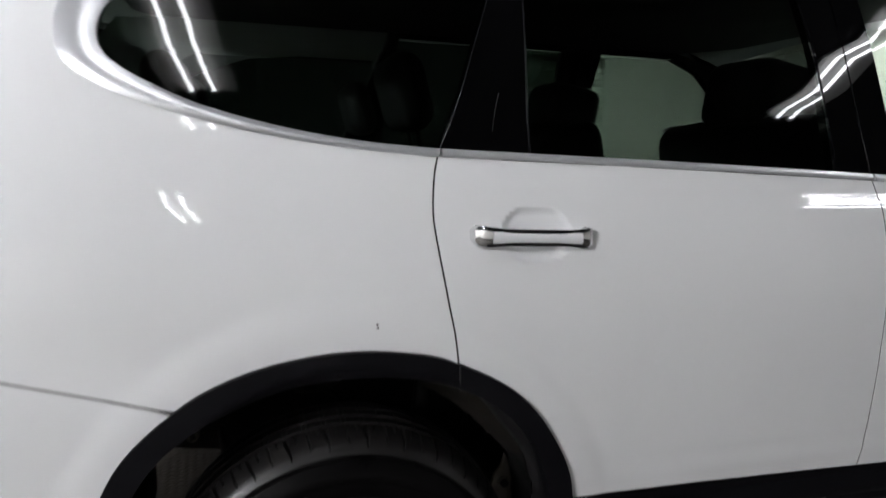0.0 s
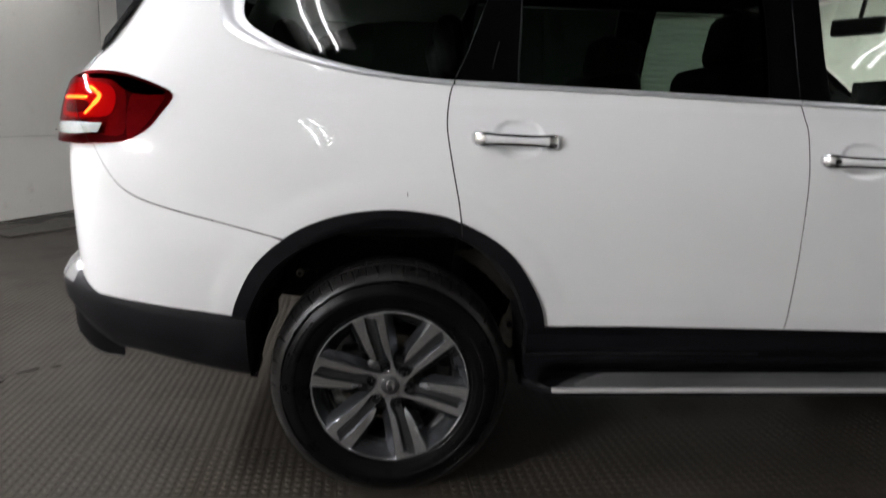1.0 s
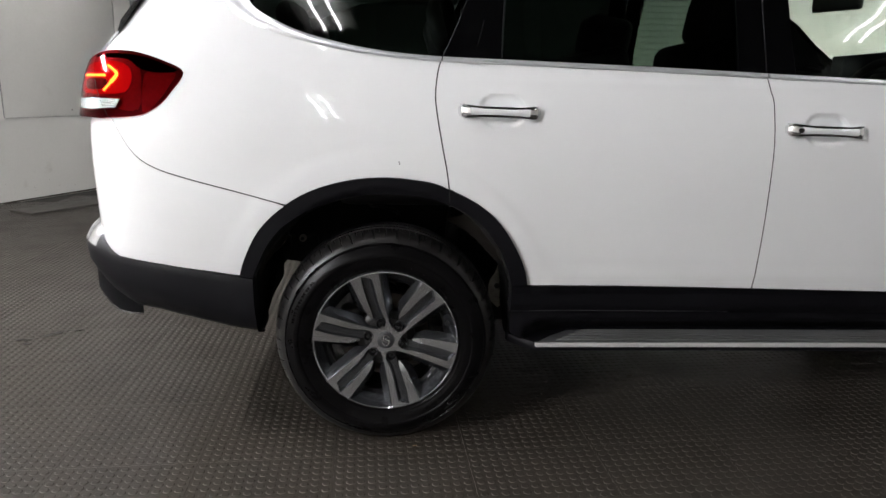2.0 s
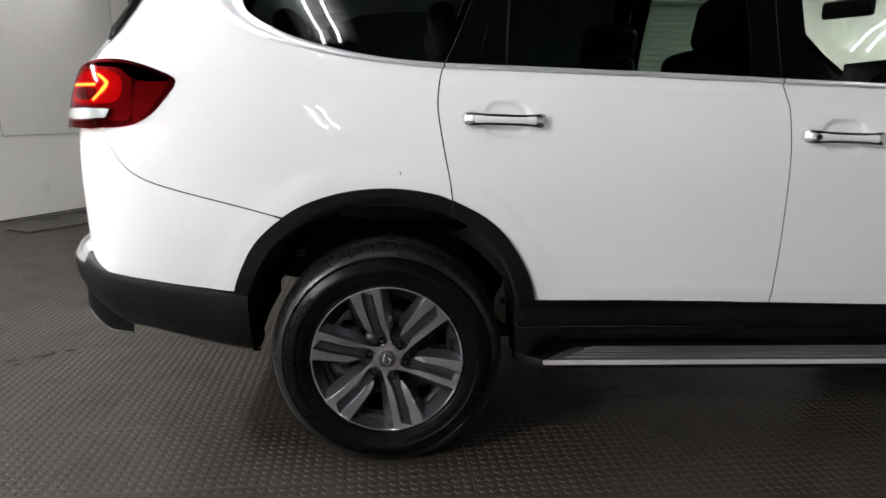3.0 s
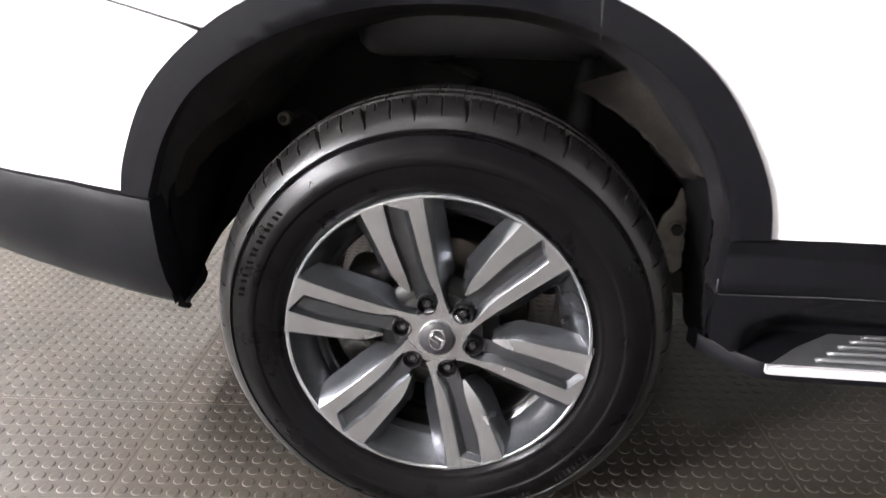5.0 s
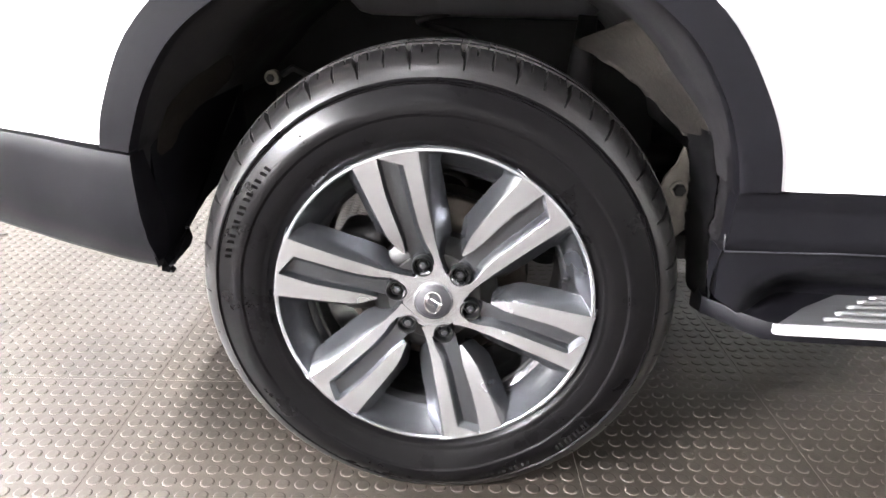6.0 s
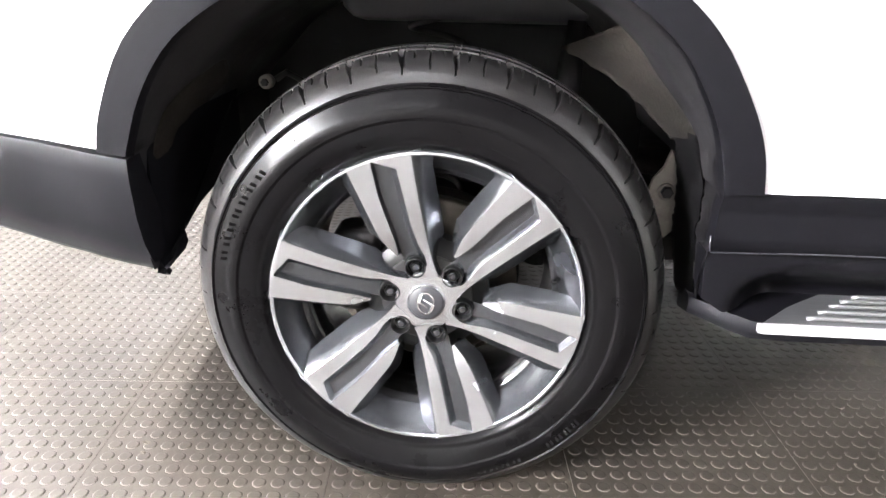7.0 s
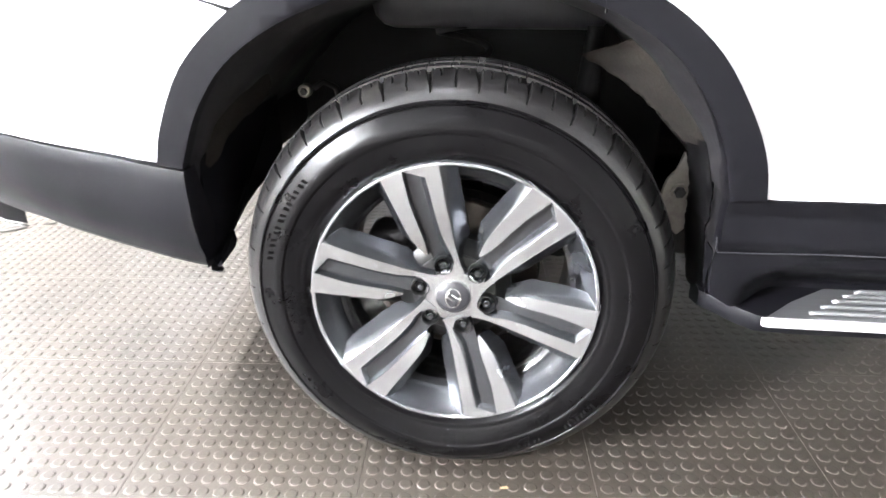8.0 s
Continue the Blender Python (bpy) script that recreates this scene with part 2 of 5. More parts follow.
# ---- the car's side: depth y of the skin at (x, z) ----
WIDE = 1.86
_z = np.arange(0.0, 2.2, 0.004)
_prof = np.interp(_z, [0.25, 0.36, 0.46, 0.57, 0.66, 0.80, 0.95, 1.03, 1.10, 1.186, 1.25, 1.31, 1.34, 1.39, 1.45, 1.60, 1.75, 1.90], [0.06, 0.035, 0.012, -0.003, -0.020, -0.028, -0.031, -0.028, -0.0175, 0.0045, 0.024, 0.0455, 0.057, 0.080, 0.101, 0.160, 0.232, 0.33])
_k = np.exp(-np.linspace(-2.2, 2.2, 25) ** 2)
_prof = np.convolve(np.pad(_prof, 12, mode="edge"), _k / _k.sum(), "valid")
_pane = np.interp(_z, [1.186, 1.31, 1.45, 1.60, 1.75, 1.90], [0.0, 0.046, 0.098, 0.160, 0.232, 0.33])
_pane = np.convolve(np.pad(_pane, 12, mode="edge"), _k / _k.sum(), "valid")
_prof -= 0.0005 * np.exp(-((_z - 1.243) / 0.012) ** 2)


def smooth(a, b, v):
    v = min(max((v - a) / (b - a), 0.0), 1.0)
    return v * v * (3 - 2 * v)


CUPS = ((0.376, 1.150), (1.450, 1.106))


_shift = np.interp(_z, [0.4, 0.64, 0.78, 0.95, 1.10, 1.22, 1.32, 1.42, 1.50, 1.65, 1.8], [0.0, -0.028, -0.032, -0.036, -0.035, -0.028, 0.0, 0.06, 0.12, 0.21, 0.34])
_shift = np.convolve(np.pad(_shift, 20, mode="edge"), np.hanning(43)[1:-1] / np.hanning(43).sum(), "valid")


def end_taper(x, z):
    s = float(np.interp(z, _z, _shift))
    d = -(x - s * smooth(-0.3, -0.9, x)) - 0.38
    if d <= 0:
        y = 0.0
    else:
        u = min(d / 0.67, 0.995)
        y = 0.10 * u * u + 0.50 * (1 - math.sqrt(1 - u ** 7))
    f = x - 2.6
    if f > 0:
        u = min(f / 1.25, 0.995)
        y += 0.16 * u * u + 0.5 * (1 - math.sqrt(1 - u ** 7))
    return y


def side_y(x, z):
    i = min(max(z / 0.004, 0), len(_z) - 2.001)
    k = int(i)
    y = float(_prof[k] * (1 - i + k) + _prof[k + 1] * (i - k))
    y += end_taper(x, z)
    for cx in (0.0, 2.95):
        r = math.hypot(x - cx, z - 0.45)
        if r < 0.64:
            y -= 0.0034 * (1 - smooth(0.548, 0.592, r)) * smooth(0.40, 0.62, z) + 0.004 * (1 - smooth(0.50, 0.60, r))
    # the flank stands a little proud behind the wheel
    y -= 0.012 * smooth(-0.15, -0.42, x) * smooth(-0.95, -0.65, x) * (1 - smooth(0.80, 0.98, z))
    # lower door crease
    if x > 0.45:
        y -= 0.006 * (1 - smooth(0.600, 0.655, z)) * smooth(0.45, 0.62, x)
    for cx, cz in CUPS:
        v = (z - cz) / 0.054
        u = (x - cx) / (0.082 - 0.022 * min(abs(v), 1.2))
        q = abs(u) ** 3.6 + abs(v) ** 3.6
        if q < 1.3:
            y += 0.011 * (1 - smooth(0.25, 1.15, q))
    return y


def pane_y(x, z):
    """The flatter side glass, just inside the skin."""
    i = min(max(z / 0.004, 0), len(_z) - 2.001)
    k = int(i)
    return float(_pane[k] * (1 - i + k) + _pane[k + 1] * (i - k)) + end_taper(x, z)


def side_n(x, z, f=side_y, e=0.003):
    return Vector(((f(x + e, z) - f(x - e, z)) / (2 * e), -1, (f(x, z + e) - f(x, z - e)) / (2 * e))).normalized()


def skin(name, outline, mat, parent, label="", step=0.025, off=0.0, thick=0.012, f=side_y, zstep=None, roll=0.0025):
    """A pressed panel: the outline (x, z) filled, laid on the car's side, its edges turned inwards."""
    bm = bmesh.new()
    bm.faces.new([bm.verts.new((x, 0, z)) for x, z in outline])
    xs, zs = [p[0] for p in outline], [p[1] for p in outline]
    zstep = zstep or step
    for axis, lo, hi, st in ((0, min(xs), max(xs), step), (2, min(zs), max(zs), zstep)):
        n = int((hi - lo) / st)
        for i in range(1, n + 1):
            c = [0, 0, 0]
            c[axis] = lo + (hi - lo) * i / (n + 1)
            no = [0, 0, 0]
            no[axis] = 1
            bmesh.ops.bisect_plane(bm, geom=bm.verts[:] + bm.edges[:] + bm.faces[:], dist=1e-5, plane_co=c, plane_no=no)
    bmesh.ops.recalc_face_normals(bm, faces=bm.faces)
    if bm.faces[0].normal.y > 0:
        bmesh.ops.reverse_faces(bm, faces=bm.faces[:])
    bmesh.ops.triangulate(bm, faces=[q for q in bm.faces if len(q.verts) > 4])
    normals = {}
    for v in bm.verts:
        x, z = v.co.x, v.co.z
        v.co.y = f(x, z) + off
        normals[v] = side_n(x, z, f)
    front = set(bm.faces)
    edges = [e for e in bm.edges if e.is_boundary]
    for back in (roll, thick):
        ex = bmesh.ops.extrude_edge_only(bm, edges=edges)["geom"]
        for v in ex:
            if isinstance(v, bmesh.types.BMVert):
                v.co.y += back
        edges = [e for e in ex if isinstance(e, bmesh.types.BMEdge) and e.is_boundary]
    bm.normal_update()
    cx, cz = sum(xs) / len(xs), sum(zs) / len(zs)
    me = bpy.data.meshes.new(name)
    loops = []
    bm.verts.index_update()
    for fc in bm.faces:
        fc.smooth = True
        for lp in fc.loops:
            loops.append(normals[lp.vert] if fc in front else fc.normal.copy())
    bm.to_mesh(me)
    bm.free()
    me.normals_split_custom_set(loops)
    me.materials.append(mat)
    ob = new(name, me)
    ob.parent = parent
    return tagged(ob, label)


def strip(name, edge_a, edge_b, mat, parent, label="", off=-0.004, thick=0.01, f=side_y, crown=0.0, across=4):
    """A trim strip on the car's side between two rows of (x, z) points of equal count; crown: how far its middle stands proud."""
    bm = bmesh.new()
    rows = []
    for (x0, z0), (x1, z1) in zip(edge_a, edge_b):
        row = []
        for j in range(across + 1):
            t = j / across
            x, z = x0 + (x1 - x0) * t, z0 + (z1 - z0) * t
            row.append(bm.verts.new((x, f(x, z) + off - crown * math.sin(math.pi * t), z)))
        rows.append([bm.verts.new(row[0].co + Vector((0, thick, 0)))] + row + [bm.verts.new(row[-1].co + Vector((0, thick, 0)))])
    for a, b in zip(rows, rows[1:]):
        for j in range(len(a) - 1):
            bm.faces.new((a[j], a[j + 1], b[j + 1], b[j]))
    bm.faces.new(rows[0])
    bm.faces.new(rows[-1][::-1])
    bmesh.ops.recalc_face_normals(bm, faces=bm.faces)
    return part(name, bm, mat, parent, label, 50)


# ---- the room ----
def wall_piece(name, x0, x1, y0, y1, z0, z1, mat, label, bevel=0.0):
    ob = link(name, box(x1 - x0, y1 - y0, z1 - z0, ((x0 + x1) / 2, (y0 + y1) / 2, (z0 + z1) / 2), bevel), mat)
    return tagged(ob, label, "wall", kind="structure")


# roof out of view, its unlit look put into a near-black colour
ceiling = link("ceiling", box(15.6, 13.8, 0.12, (-0.7, 0.1, CEIL + 0.06)), CEILING)
tagged(ceiling, "roof sheeting over the inspection bay, coloured near-black to read as unlit", "ceiling", kind="structure")
wall_front = wall_piece("wall_east", 6.9, 7.05, -5.05, 6.9, -0.05, CEIL, WALL, "plain white painted wall ahead of the vehicle")
# unseen wall opposite the vehicle, set near to bounce light onto the doors
wall_near = wall_piece("wall_south", -8.5, 6.9, -5.05, -4.9, -0.05, CEIL, WALL, "unseen white wall along the bay, set near to bounce light")

# the wall behind the vehicle's tail stands at an angle, with a framed flush panel
TAIL_WALL = pose(-4.16, 4.86, 0, 0, 0, -21)
wall_west = link("wall_west", box(0.15, 14.6, CEIL + 0.05, (-0.075, -4.9, CEIL / 2 - 0.025)), WALL)
wall_west.matrix_world = TAIL_WALL
tagged(wall_west, "white painted wall with scuffs and grey dirt low down", "wall", kind="structure")


def wall_panel(y0, y1):
    ob = tagged(new("access_panel"), "white flush panel set in the painted wall with a thin dark joint", "wall panel", kind="structure")
    ob.matrix_world = TAIL_WALL
    z0, z1 = 0.862, CEIL - 0.02
    part("panel_joint", box(0.006, y1 - y0 + 0.005, z1 - z0 + 0.005, (0.003, (y0 + y1) / 2, (z0 + z1) / 2)), GREY_WALL, ob, "thin dark joint")
    part("panel_sheet", box(0.014, y1 - y0, z1 - z0, (0.008, (y0 + y1) / 2, (z0 + z1) / 2), 0.003), WALL, ob, "white sheet panel")
    return ob


def wall_dirt():
    """Scuffs and grime low on the wall, and the open joint where it meets the floor."""
    ob = tagged(new("wall_grime"), "dark scuff marks and grime along the foot of the wall", "grime", kind="structure")
    ob.matrix_world = TAIL_WALL
    part("floor_joint", box(0.012, 9.0, 0.016, (0.006, -1.2, -0.004), 0.003), MUD, ob, "dark open joint")
    for _ in range(46):
        y, z = random.uniform(-0.6, 1.9), 0.02 + abs(random.gauss(0, 0.10))
        r = random.uniform(0.004, 0.014)
        bm = bmesh.new()
        bm.faces.new([bm.verts.new((0.0, y + r * random.uniform(0.5, 1.6) * math.cos(a), z + r * random.uniform(0.3, 0.9) * math.sin(a))) for a in np.linspace(0, 2 * math.pi, 8)[:-1]])
        bmesh.ops.solidify(bm, geom=bm.faces[:], thickness=0.0012)
        part("scuff", bm, SCUFF, ob, "", None)
    part("screw_hole", disc(0.008, -0.001, 0.004, (0, 0, 0), 12, 0.001), MUD, ob).matrix_basis = pose(0.016, 1.012, 0.929, 0, 0, 90)
    return ob


wall_panel(0.17, 1.745)
wall_panel(1.757, 3.3)
wall_dirt()

# far wall with a roller shutter
wall_north = wall_piece("wall_north", 2.7, 6.9, 6.75, 6.9, -0.05, CEIL, WALL, "pale painted wall beyond the vehicle")
# this stretch takes a far darker grey than the wall beside it
wall_dim = wall_piece("wall_north_dim", -4.4, 2.7, 6.75, 6.9, -0.05, CEIL, GREY_WALL, "dark grey wall beyond the vehicle")


def roller_shutter(x0, x1, y, top):
    ob = tagged(new("roller_shutter"), "closed pale green ribbed roller shutter door", "shutter door", kind="structure")
    n = int(top / 0.075)
    for i in range(n):
        bm = bmesh.new()
        z0 = i * 0.075
        prof = [(0.0, z0), (-0.012, z0 + 0.012), (-0.018, z0 + 0.035), (-0.012, z0 + 0.060), (0.0, z0 + 0.072)]
        rows = [[bm.verts.new((x, y + py, pz)) for py, pz in prof] + [bm.verts.new((x, y + 0.012, pz)) for py, pz in prof[::-1]] for x in (x0, x1)]
        for j in range(len(rows[0])):
            k = (j + 1) % len(rows[0])
            bm.faces.new((rows[0][j], rows[0][k], rows[1][k], rows[1][j]))
        part("slat", bm, SHUTTER, ob)
    for x in (x0 - 0.05, x1 + 0.05):
        part("guide_rail", box(0.10, 0.08, top + 0.1, (x, y - 0.005, (top + 0.1) / 2), 0.008), SHUTTER, ob)
    part("hood", box(x1 - x0 + 0.2, 0.22, 0.25, ((x0 + x1) / 2, y - 0.06, top + 0.225), 0.02), SHUTTER, ob)
    return ob


roller_shutter(2.85, 4.1, 6.70, 2.40)


# ---- ceiling lamps ----
def batten(x, y, turn, tube_mat, length=1.5):
    ob = tagged(new("fluorescent_batten"), "white twin-tube fluorescent batten under the ceiling", "ceiling light", "ceiling battens")
    part("housing", box(0.16, length + 0.06, 0.05, (0, 0, -0.025), 0.008), BATTEN, ob)
    for e in (-1, 1):
        wing = prism([(e * 0.075, -length / 2, -0.052), (e * 0.165, -length / 2, -0.092), (e * 0.165, -length / 2, -0.096), (e * 0.075, -length / 2, -0.056)], (0, length, 0))
        part("reflector", wing, BATTEN, ob, "sloping white sheet reflector", 20)
    for s in (-0.05, 0.05):
        part("tube", tube([(s, -length / 2, -0.075), (s, length / 2, -0.075)], 0.009, 12), tube_mat, ob, "lit white fluorescent tube")
        for e in (-1, 1):
            part("lamp_holder", box(0.034, 0.022, 0.05, (s, e * (length / 2 + 0.011), -0.068), 0.004), BATTEN, ob)
    ob.matrix_world = pose(x, y, CEIL, 0, 0, turn)
    return ob


# dim tubes over the vehicle, stronger ones elsewhere; strengths set to balance the light
FAINT_LAMPS = ((2.88, -0.62, 0),)
DIM_LAMPS = ((-0.51, -0.63, 8), (5.1, -3.0, 92), (-3.2, 5.2, 4))
# unseen batten by the tail, placed to brighten the floor at left
REAR_LAMPS = ((-3.75, 0.55, 4),)
# unseen battens beyond the vehicle, lighting the far wall and shutter
FAR_LAMPS = ((3.4, 3.8, 4), (5.4, 4.6, 4))
batten(-0.68, -3.30, 4, FAINT_TUBE, 1.0)
# unseen key pair placed from the floor shadows; the second is added for softness
KEY_LAMPS = ((-4.85, -4.0, 4), (-4.35, -4.05, 4))
for rows, glow_mat in ((DIM_LAMPS, DIM_TUBE), (FAR_LAMPS, TUBE_GLOW), (KEY_LAMPS, KEY_TUBE), (REAR_LAMPS, BRIGHT_TUBE), (FAINT_LAMPS, FAINT_TUBE)):
    first = batten(*rows[0], glow_mat)
    for x, y, turn in rows[1:]:
        copy_thing(first, pose(x, y, CEIL, 0, 0, turn))

# ---- the car ----
car = tagged(new("car"), "white off-road wagon with black lower cladding on a studded floor", "car")
side = []


def keep(ob):
    side.append(ob)
    return ob


ARCH = spline([(-0.478, 0.604), (-0.458, 0.664), (-0.406, 0.762), (-0.316, 0.846), (-0.225, 0.895), (-0.112, 0.926), (0.012, 0.936), (0.134, 0.923), (0.205, 0.901), (0.301, 0.853), (0.376, 0.790), (0.433, 0.706), (0.466, 0.635), (0.481, 0.573)], 4)
ARCH_IN = spline([(-0.436, 0.597), (-0.424, 0.625), (-0.388, 0.700), (-0.338, 0.765), (-0.262, 0.818), (-0.172, 0.855), (-0.080, 0.876), (0.026, 0.881), (0.130, 0.872), (0.235, 0.838), (0.322, 0.778), (0.378, 0.702), (0.411, 0.626), (0.428, 0.566)], 4)
G = 0.0022


def arch_at(x):
    return float(np.interp(x, [p[0] for p in ARCH], [p[1] for p in ARCH]))


SEAM_REAR = spline([(0.176, 1.303), (0.166, 1.262), (0.160, 1.195), (0.166, 1.135), (0.183, 1.040), (0.199, 0.960), (0.2075, 0.8995)], 4)
SEAM_MID = spline([(1.252, 1.268), (1.262, 1.225), (1.271, 1.190), (1.274, 1.075), (1.273, 0.945), (1.272, 0.772), (1.269, 0.632), (1.266, 0.563)], 4)
LAMP_FRONT = spline([(-0.884, 1.108), (-0.832, 1.110), (-0.768, 1.120), (-0.712, 1.152), (-0.673, 1.197), (-0.640, 1.252), (-0.700, 1.285), (-0.804, 1.315), (-0.900, 1.320), (-0.958, 1.304)], 4)
BUMP_SEAM = spline([(-0.884, 1.108), (-0.848, 1.050), (-0.800, 0.990), (-0.738, 0.953), (-0.644, 0.924), (-0.481, 0.884), (-0.321, 0.843)], 4)
CHROME_OUT = spline([(0.176, 1.300), (0.026, 1.311), (-0.122, 1.329), (-0.268, 1.358), (-0.397, 1.395), (-0.456, 1.423), (-0.500, 1.456), (-0.518, 1.500), (-0.513, 1.566), (-0.478, 1.625), (-0.400, 1.668)], 4)
CHROME_IN = spline([(0.180, 1.317), (0.026, 1.328), (-0.122, 1.350), (-0.268, 1.386), (-0.362, 1.425), (-0.415, 1.455), (-0.438, 1.478), (-0.447, 1.506), (-0.441, 1.545), (-0.415, 1.580), (-0.350, 1.610)], 4)

# quarter panel
arch_q = [p for p in ARCH if -0.318 < p[0] < 0.204]
quarter = [(x - G, z) for x, z in SEAM_REAR] + [(x, z) for x, z in arch_q[::-1]] + [(x, z + G) for x, z in BUMP_SEAM[::-1]] + LAMP_FRONT[1:]
quarter += [(-0.965, 1.345), (-0.915, 1.385), (-0.882, 1.44), (-0.834, 1.506), (-0.760, 1.62), (-0.715, 1.70), (-0.66, 1.77), (-0.40, 1.80), (0.36, 1.80), (0.36, 1.772), (0.32, 1.668)] + CHROME_OUT[::-1][:-1]
keep(skin("quarter_panel", quarter, PAINT, car, "white rear quarter panel", 0.02))

# rear bumper skin (white) and its black lower valance
arch_b = [p for p in ARCH if p[0] < -0.322]
bumper = [(-0.323, 0.840 - G)] + arch_b[::-1] + [(-0.478, 0.604), (-0.60, 0.617), (-0.75, 0.634), (-0.86, 0.643), (-0.958, 0.647), (-0.984, 0.70), (-1.020, 0.80), (-1.056, 0.90), (-1.064, 1.0), (-1.060, 1.06), (-1.050, 1.104), (-0.950, 1.104)] + [(x, z - G) for x, z in BUMP_SEAM][:-1]
bumper_white = keep(skin("rear_bumper", bumper, PAINT, car, "white rear bumper corner", 0.02))


def valance():
    """Black lower bumper: a moulded section carried along the side and round the tail, with a shelf on top at the rear."""
    plan = spline([(x, side_y(x, 0.60) - 0.007) for x in (-0.437, -0.50, -0.58, -0.66, -0.75)] + [(-0.85, 0.040), (-0.93, 0.076), (-1.0, 0.124), (-1.060, 0.185), (-1.102, 0.27), (-1.130, 0.40), (-1.143, 0.62), (-1.148, WIDE / 2)], 5)
    bm = bmesh.new()
    rows = []
    for k, (x, y) in enumerate(plan):
        a, b = plan[max(k - 1, 0)], plan[min(k + 1, len(plan) - 1)]
        d = Vector((b[0] - a[0], b[1] - a[1])).normalized()
        nx, ny = d.y, -d.x  # towards the car
        w = smooth(-0.90, -1.03, x)
        top = float(np.interp(-x, [0.437, 0.60, 0.75, 0.86, 0.95, 1.05, 1.12], [0.592, 0.612, 0.629, 0.639, 0.650, 0.672, 0.680]))
        low = float(np.interp(-x, [0.437, 0.55, 0.69, 0.80, 0.90, 0.99, 1.08], [0.386, 0.400, 0.429, 0.445, 0.450, 0.484, 0.522]))
        sec = [(0.040 + 0.09 * w, top + 0.001 + 0.085 * w), (0.010 + 0.045 * w, top + 0.060 * w), (0.003 + 0.015 * w, top - 0.0005 + 0.026 * w), (0.001, top - 0.005), (0.0, top - 0.030), (0.005, top * 0.55 + low * 0.45), (0.016, low + 0.068), (0.038, low + 0.026), (0.062, low + 0.006), (0.088, low + 0.002), (0.108, low + 0.014)]
        rows.append([bm.verts.new((x + nx * o, y + ny * o, z)) for o, z in sec])
    for a, b in zip(rows, rows[1:]):
        for j in range(len(a) - 1):
            bm.faces.new((a[j], b[j], b[j + 1], a[j + 1]))
    bm.faces.new(rows[0])
    # added strip whose grey stands in for the glancing reflection on the shelf
    pad = bmesh.new()
    up = [[pad.verts.new(v.co + Vector((0, 0, 0.0025))) for v in r[:4]] for r in rows if r[0].co.x < -0.93]
    for a, b in zip(up, up[1:]):
        for j in range(3):
            pad.faces.new((a[j], b[j], b[j + 1], a[j + 1]))
    bmesh.ops.recalc_face_normals(pad, faces=pad.faces)
    keep(part("step_sheen", pad, STEP_SHEEN, bumper_white, "satin grey strip added for the sheen on the rear step", 50))
    bmesh.ops.recalc_face_normals(bm, faces=bm.faces)
    if sum(f.normal.y for f in bm.faces) > 0:
        bmesh.ops.reverse_faces(bm, faces=bm.faces[:])
    return part("bumper_valance", bm, CLAD, bumper_white, "textured black lower bumper and step", 40)


keep(valance())
# inset lower lip with its thin bright edge
lip_plan = spline([(-0.86, 0.12), (-0.95, 0.15), (-1.02, 0.20), (-1.072, 0.27), (-1.100, 0.38), (-1.11, WIDE / 2)], 4)
bm = bmesh.new()
rows = [[bm.verts.new((x, y, z)) for z in (0.56, 0.465 + 0.05 * smooth(-0.92, -1.07, x), 0.422 + 0.048 * smooth(-0.93, -1.07, x))] for x, y in lip_plan]
for a, b in zip(rows, rows[1:]):
    for j in range(2):
        bm.faces.new((a[j], b[j], b[j + 1], a[j + 1]))
bmesh.ops.solidify(bm, geom=bm.faces[:], thickness=0.012)
bmesh.ops.recalc_face_normals(bm, faces=bm.faces)
keep(part("lower_lip", bm, CLAD, bumper_white, "", 50))
keep(part("lip_edge", tube([(x, y - 0.004, 0.420 + 0.048 * smooth(-0.93, -1.07, x)) for x, y in lip_plan], 0.0015, 8), RIM_GREY, bumper_white, "thin bright lower edge"))

# wheel-arch trim
def trim_y(x, z):
    return side_y(x, z) - 0.010 + 0.012 * smooth(0.455, 0.43, math.hypot(x, z - 0.45))


arch_trim = [(x, z - 0.0012) for x, z in ARCH] + [(0.440, 0.570)] + ARCH_IN[::-1]
trim = skin("arch_trim", arch_trim, CLAD, car, "black plastic wheel-arch trim", 0.02, f=trim_y, thick=0.05, roll=0.004)
keep(trim)
# joint across the trim where the door ends
bm = tube([(x, trim_y(x, z) - 0.0002, z) for x, z in ((0.2075, 0.897), (0.209, 0.87), (0.211, 0.842))], 0.0019, 6)
keep(part("trim_joint", bm, CLAD_SEAM, trim))

# doors
arch_d = [p for p in ARCH if p[0] > 0.214]
rear_door = [(x + G, z) for x, z in SEAM_REAR] + [(0.213, 0.8985)] + arch_d + [(0.483, 0.571), (0.8, 0.5705), (1.1, 0.566), (1.262, 0.563)] + [(x - G, z) for x, z in SEAM_MID[::-1]] + [(1.05, 1.275), (0.8, 1.283), (0.5, 1.292), (0.3, 1.297)]
door_r = keep(skin("rear_door", rear_door, PAINT, car, "white rear passenger door", 0.009, zstep=0.008))
front_door = [(x + G, z) for x, z in SEAM_MID] + [(1.6, 0.556), (2.0, 0.549), (2.26, 0.545), (2.34, 0.75), (2.36, 1.0), (2.33, 1.228), (2.0, 1.240), (1.63, 1.255), (1.4, 1.263)]
door_f = keep(skin("front_door", front_door, PAINT, car, "white front door", 0.010, zstep=0.008))
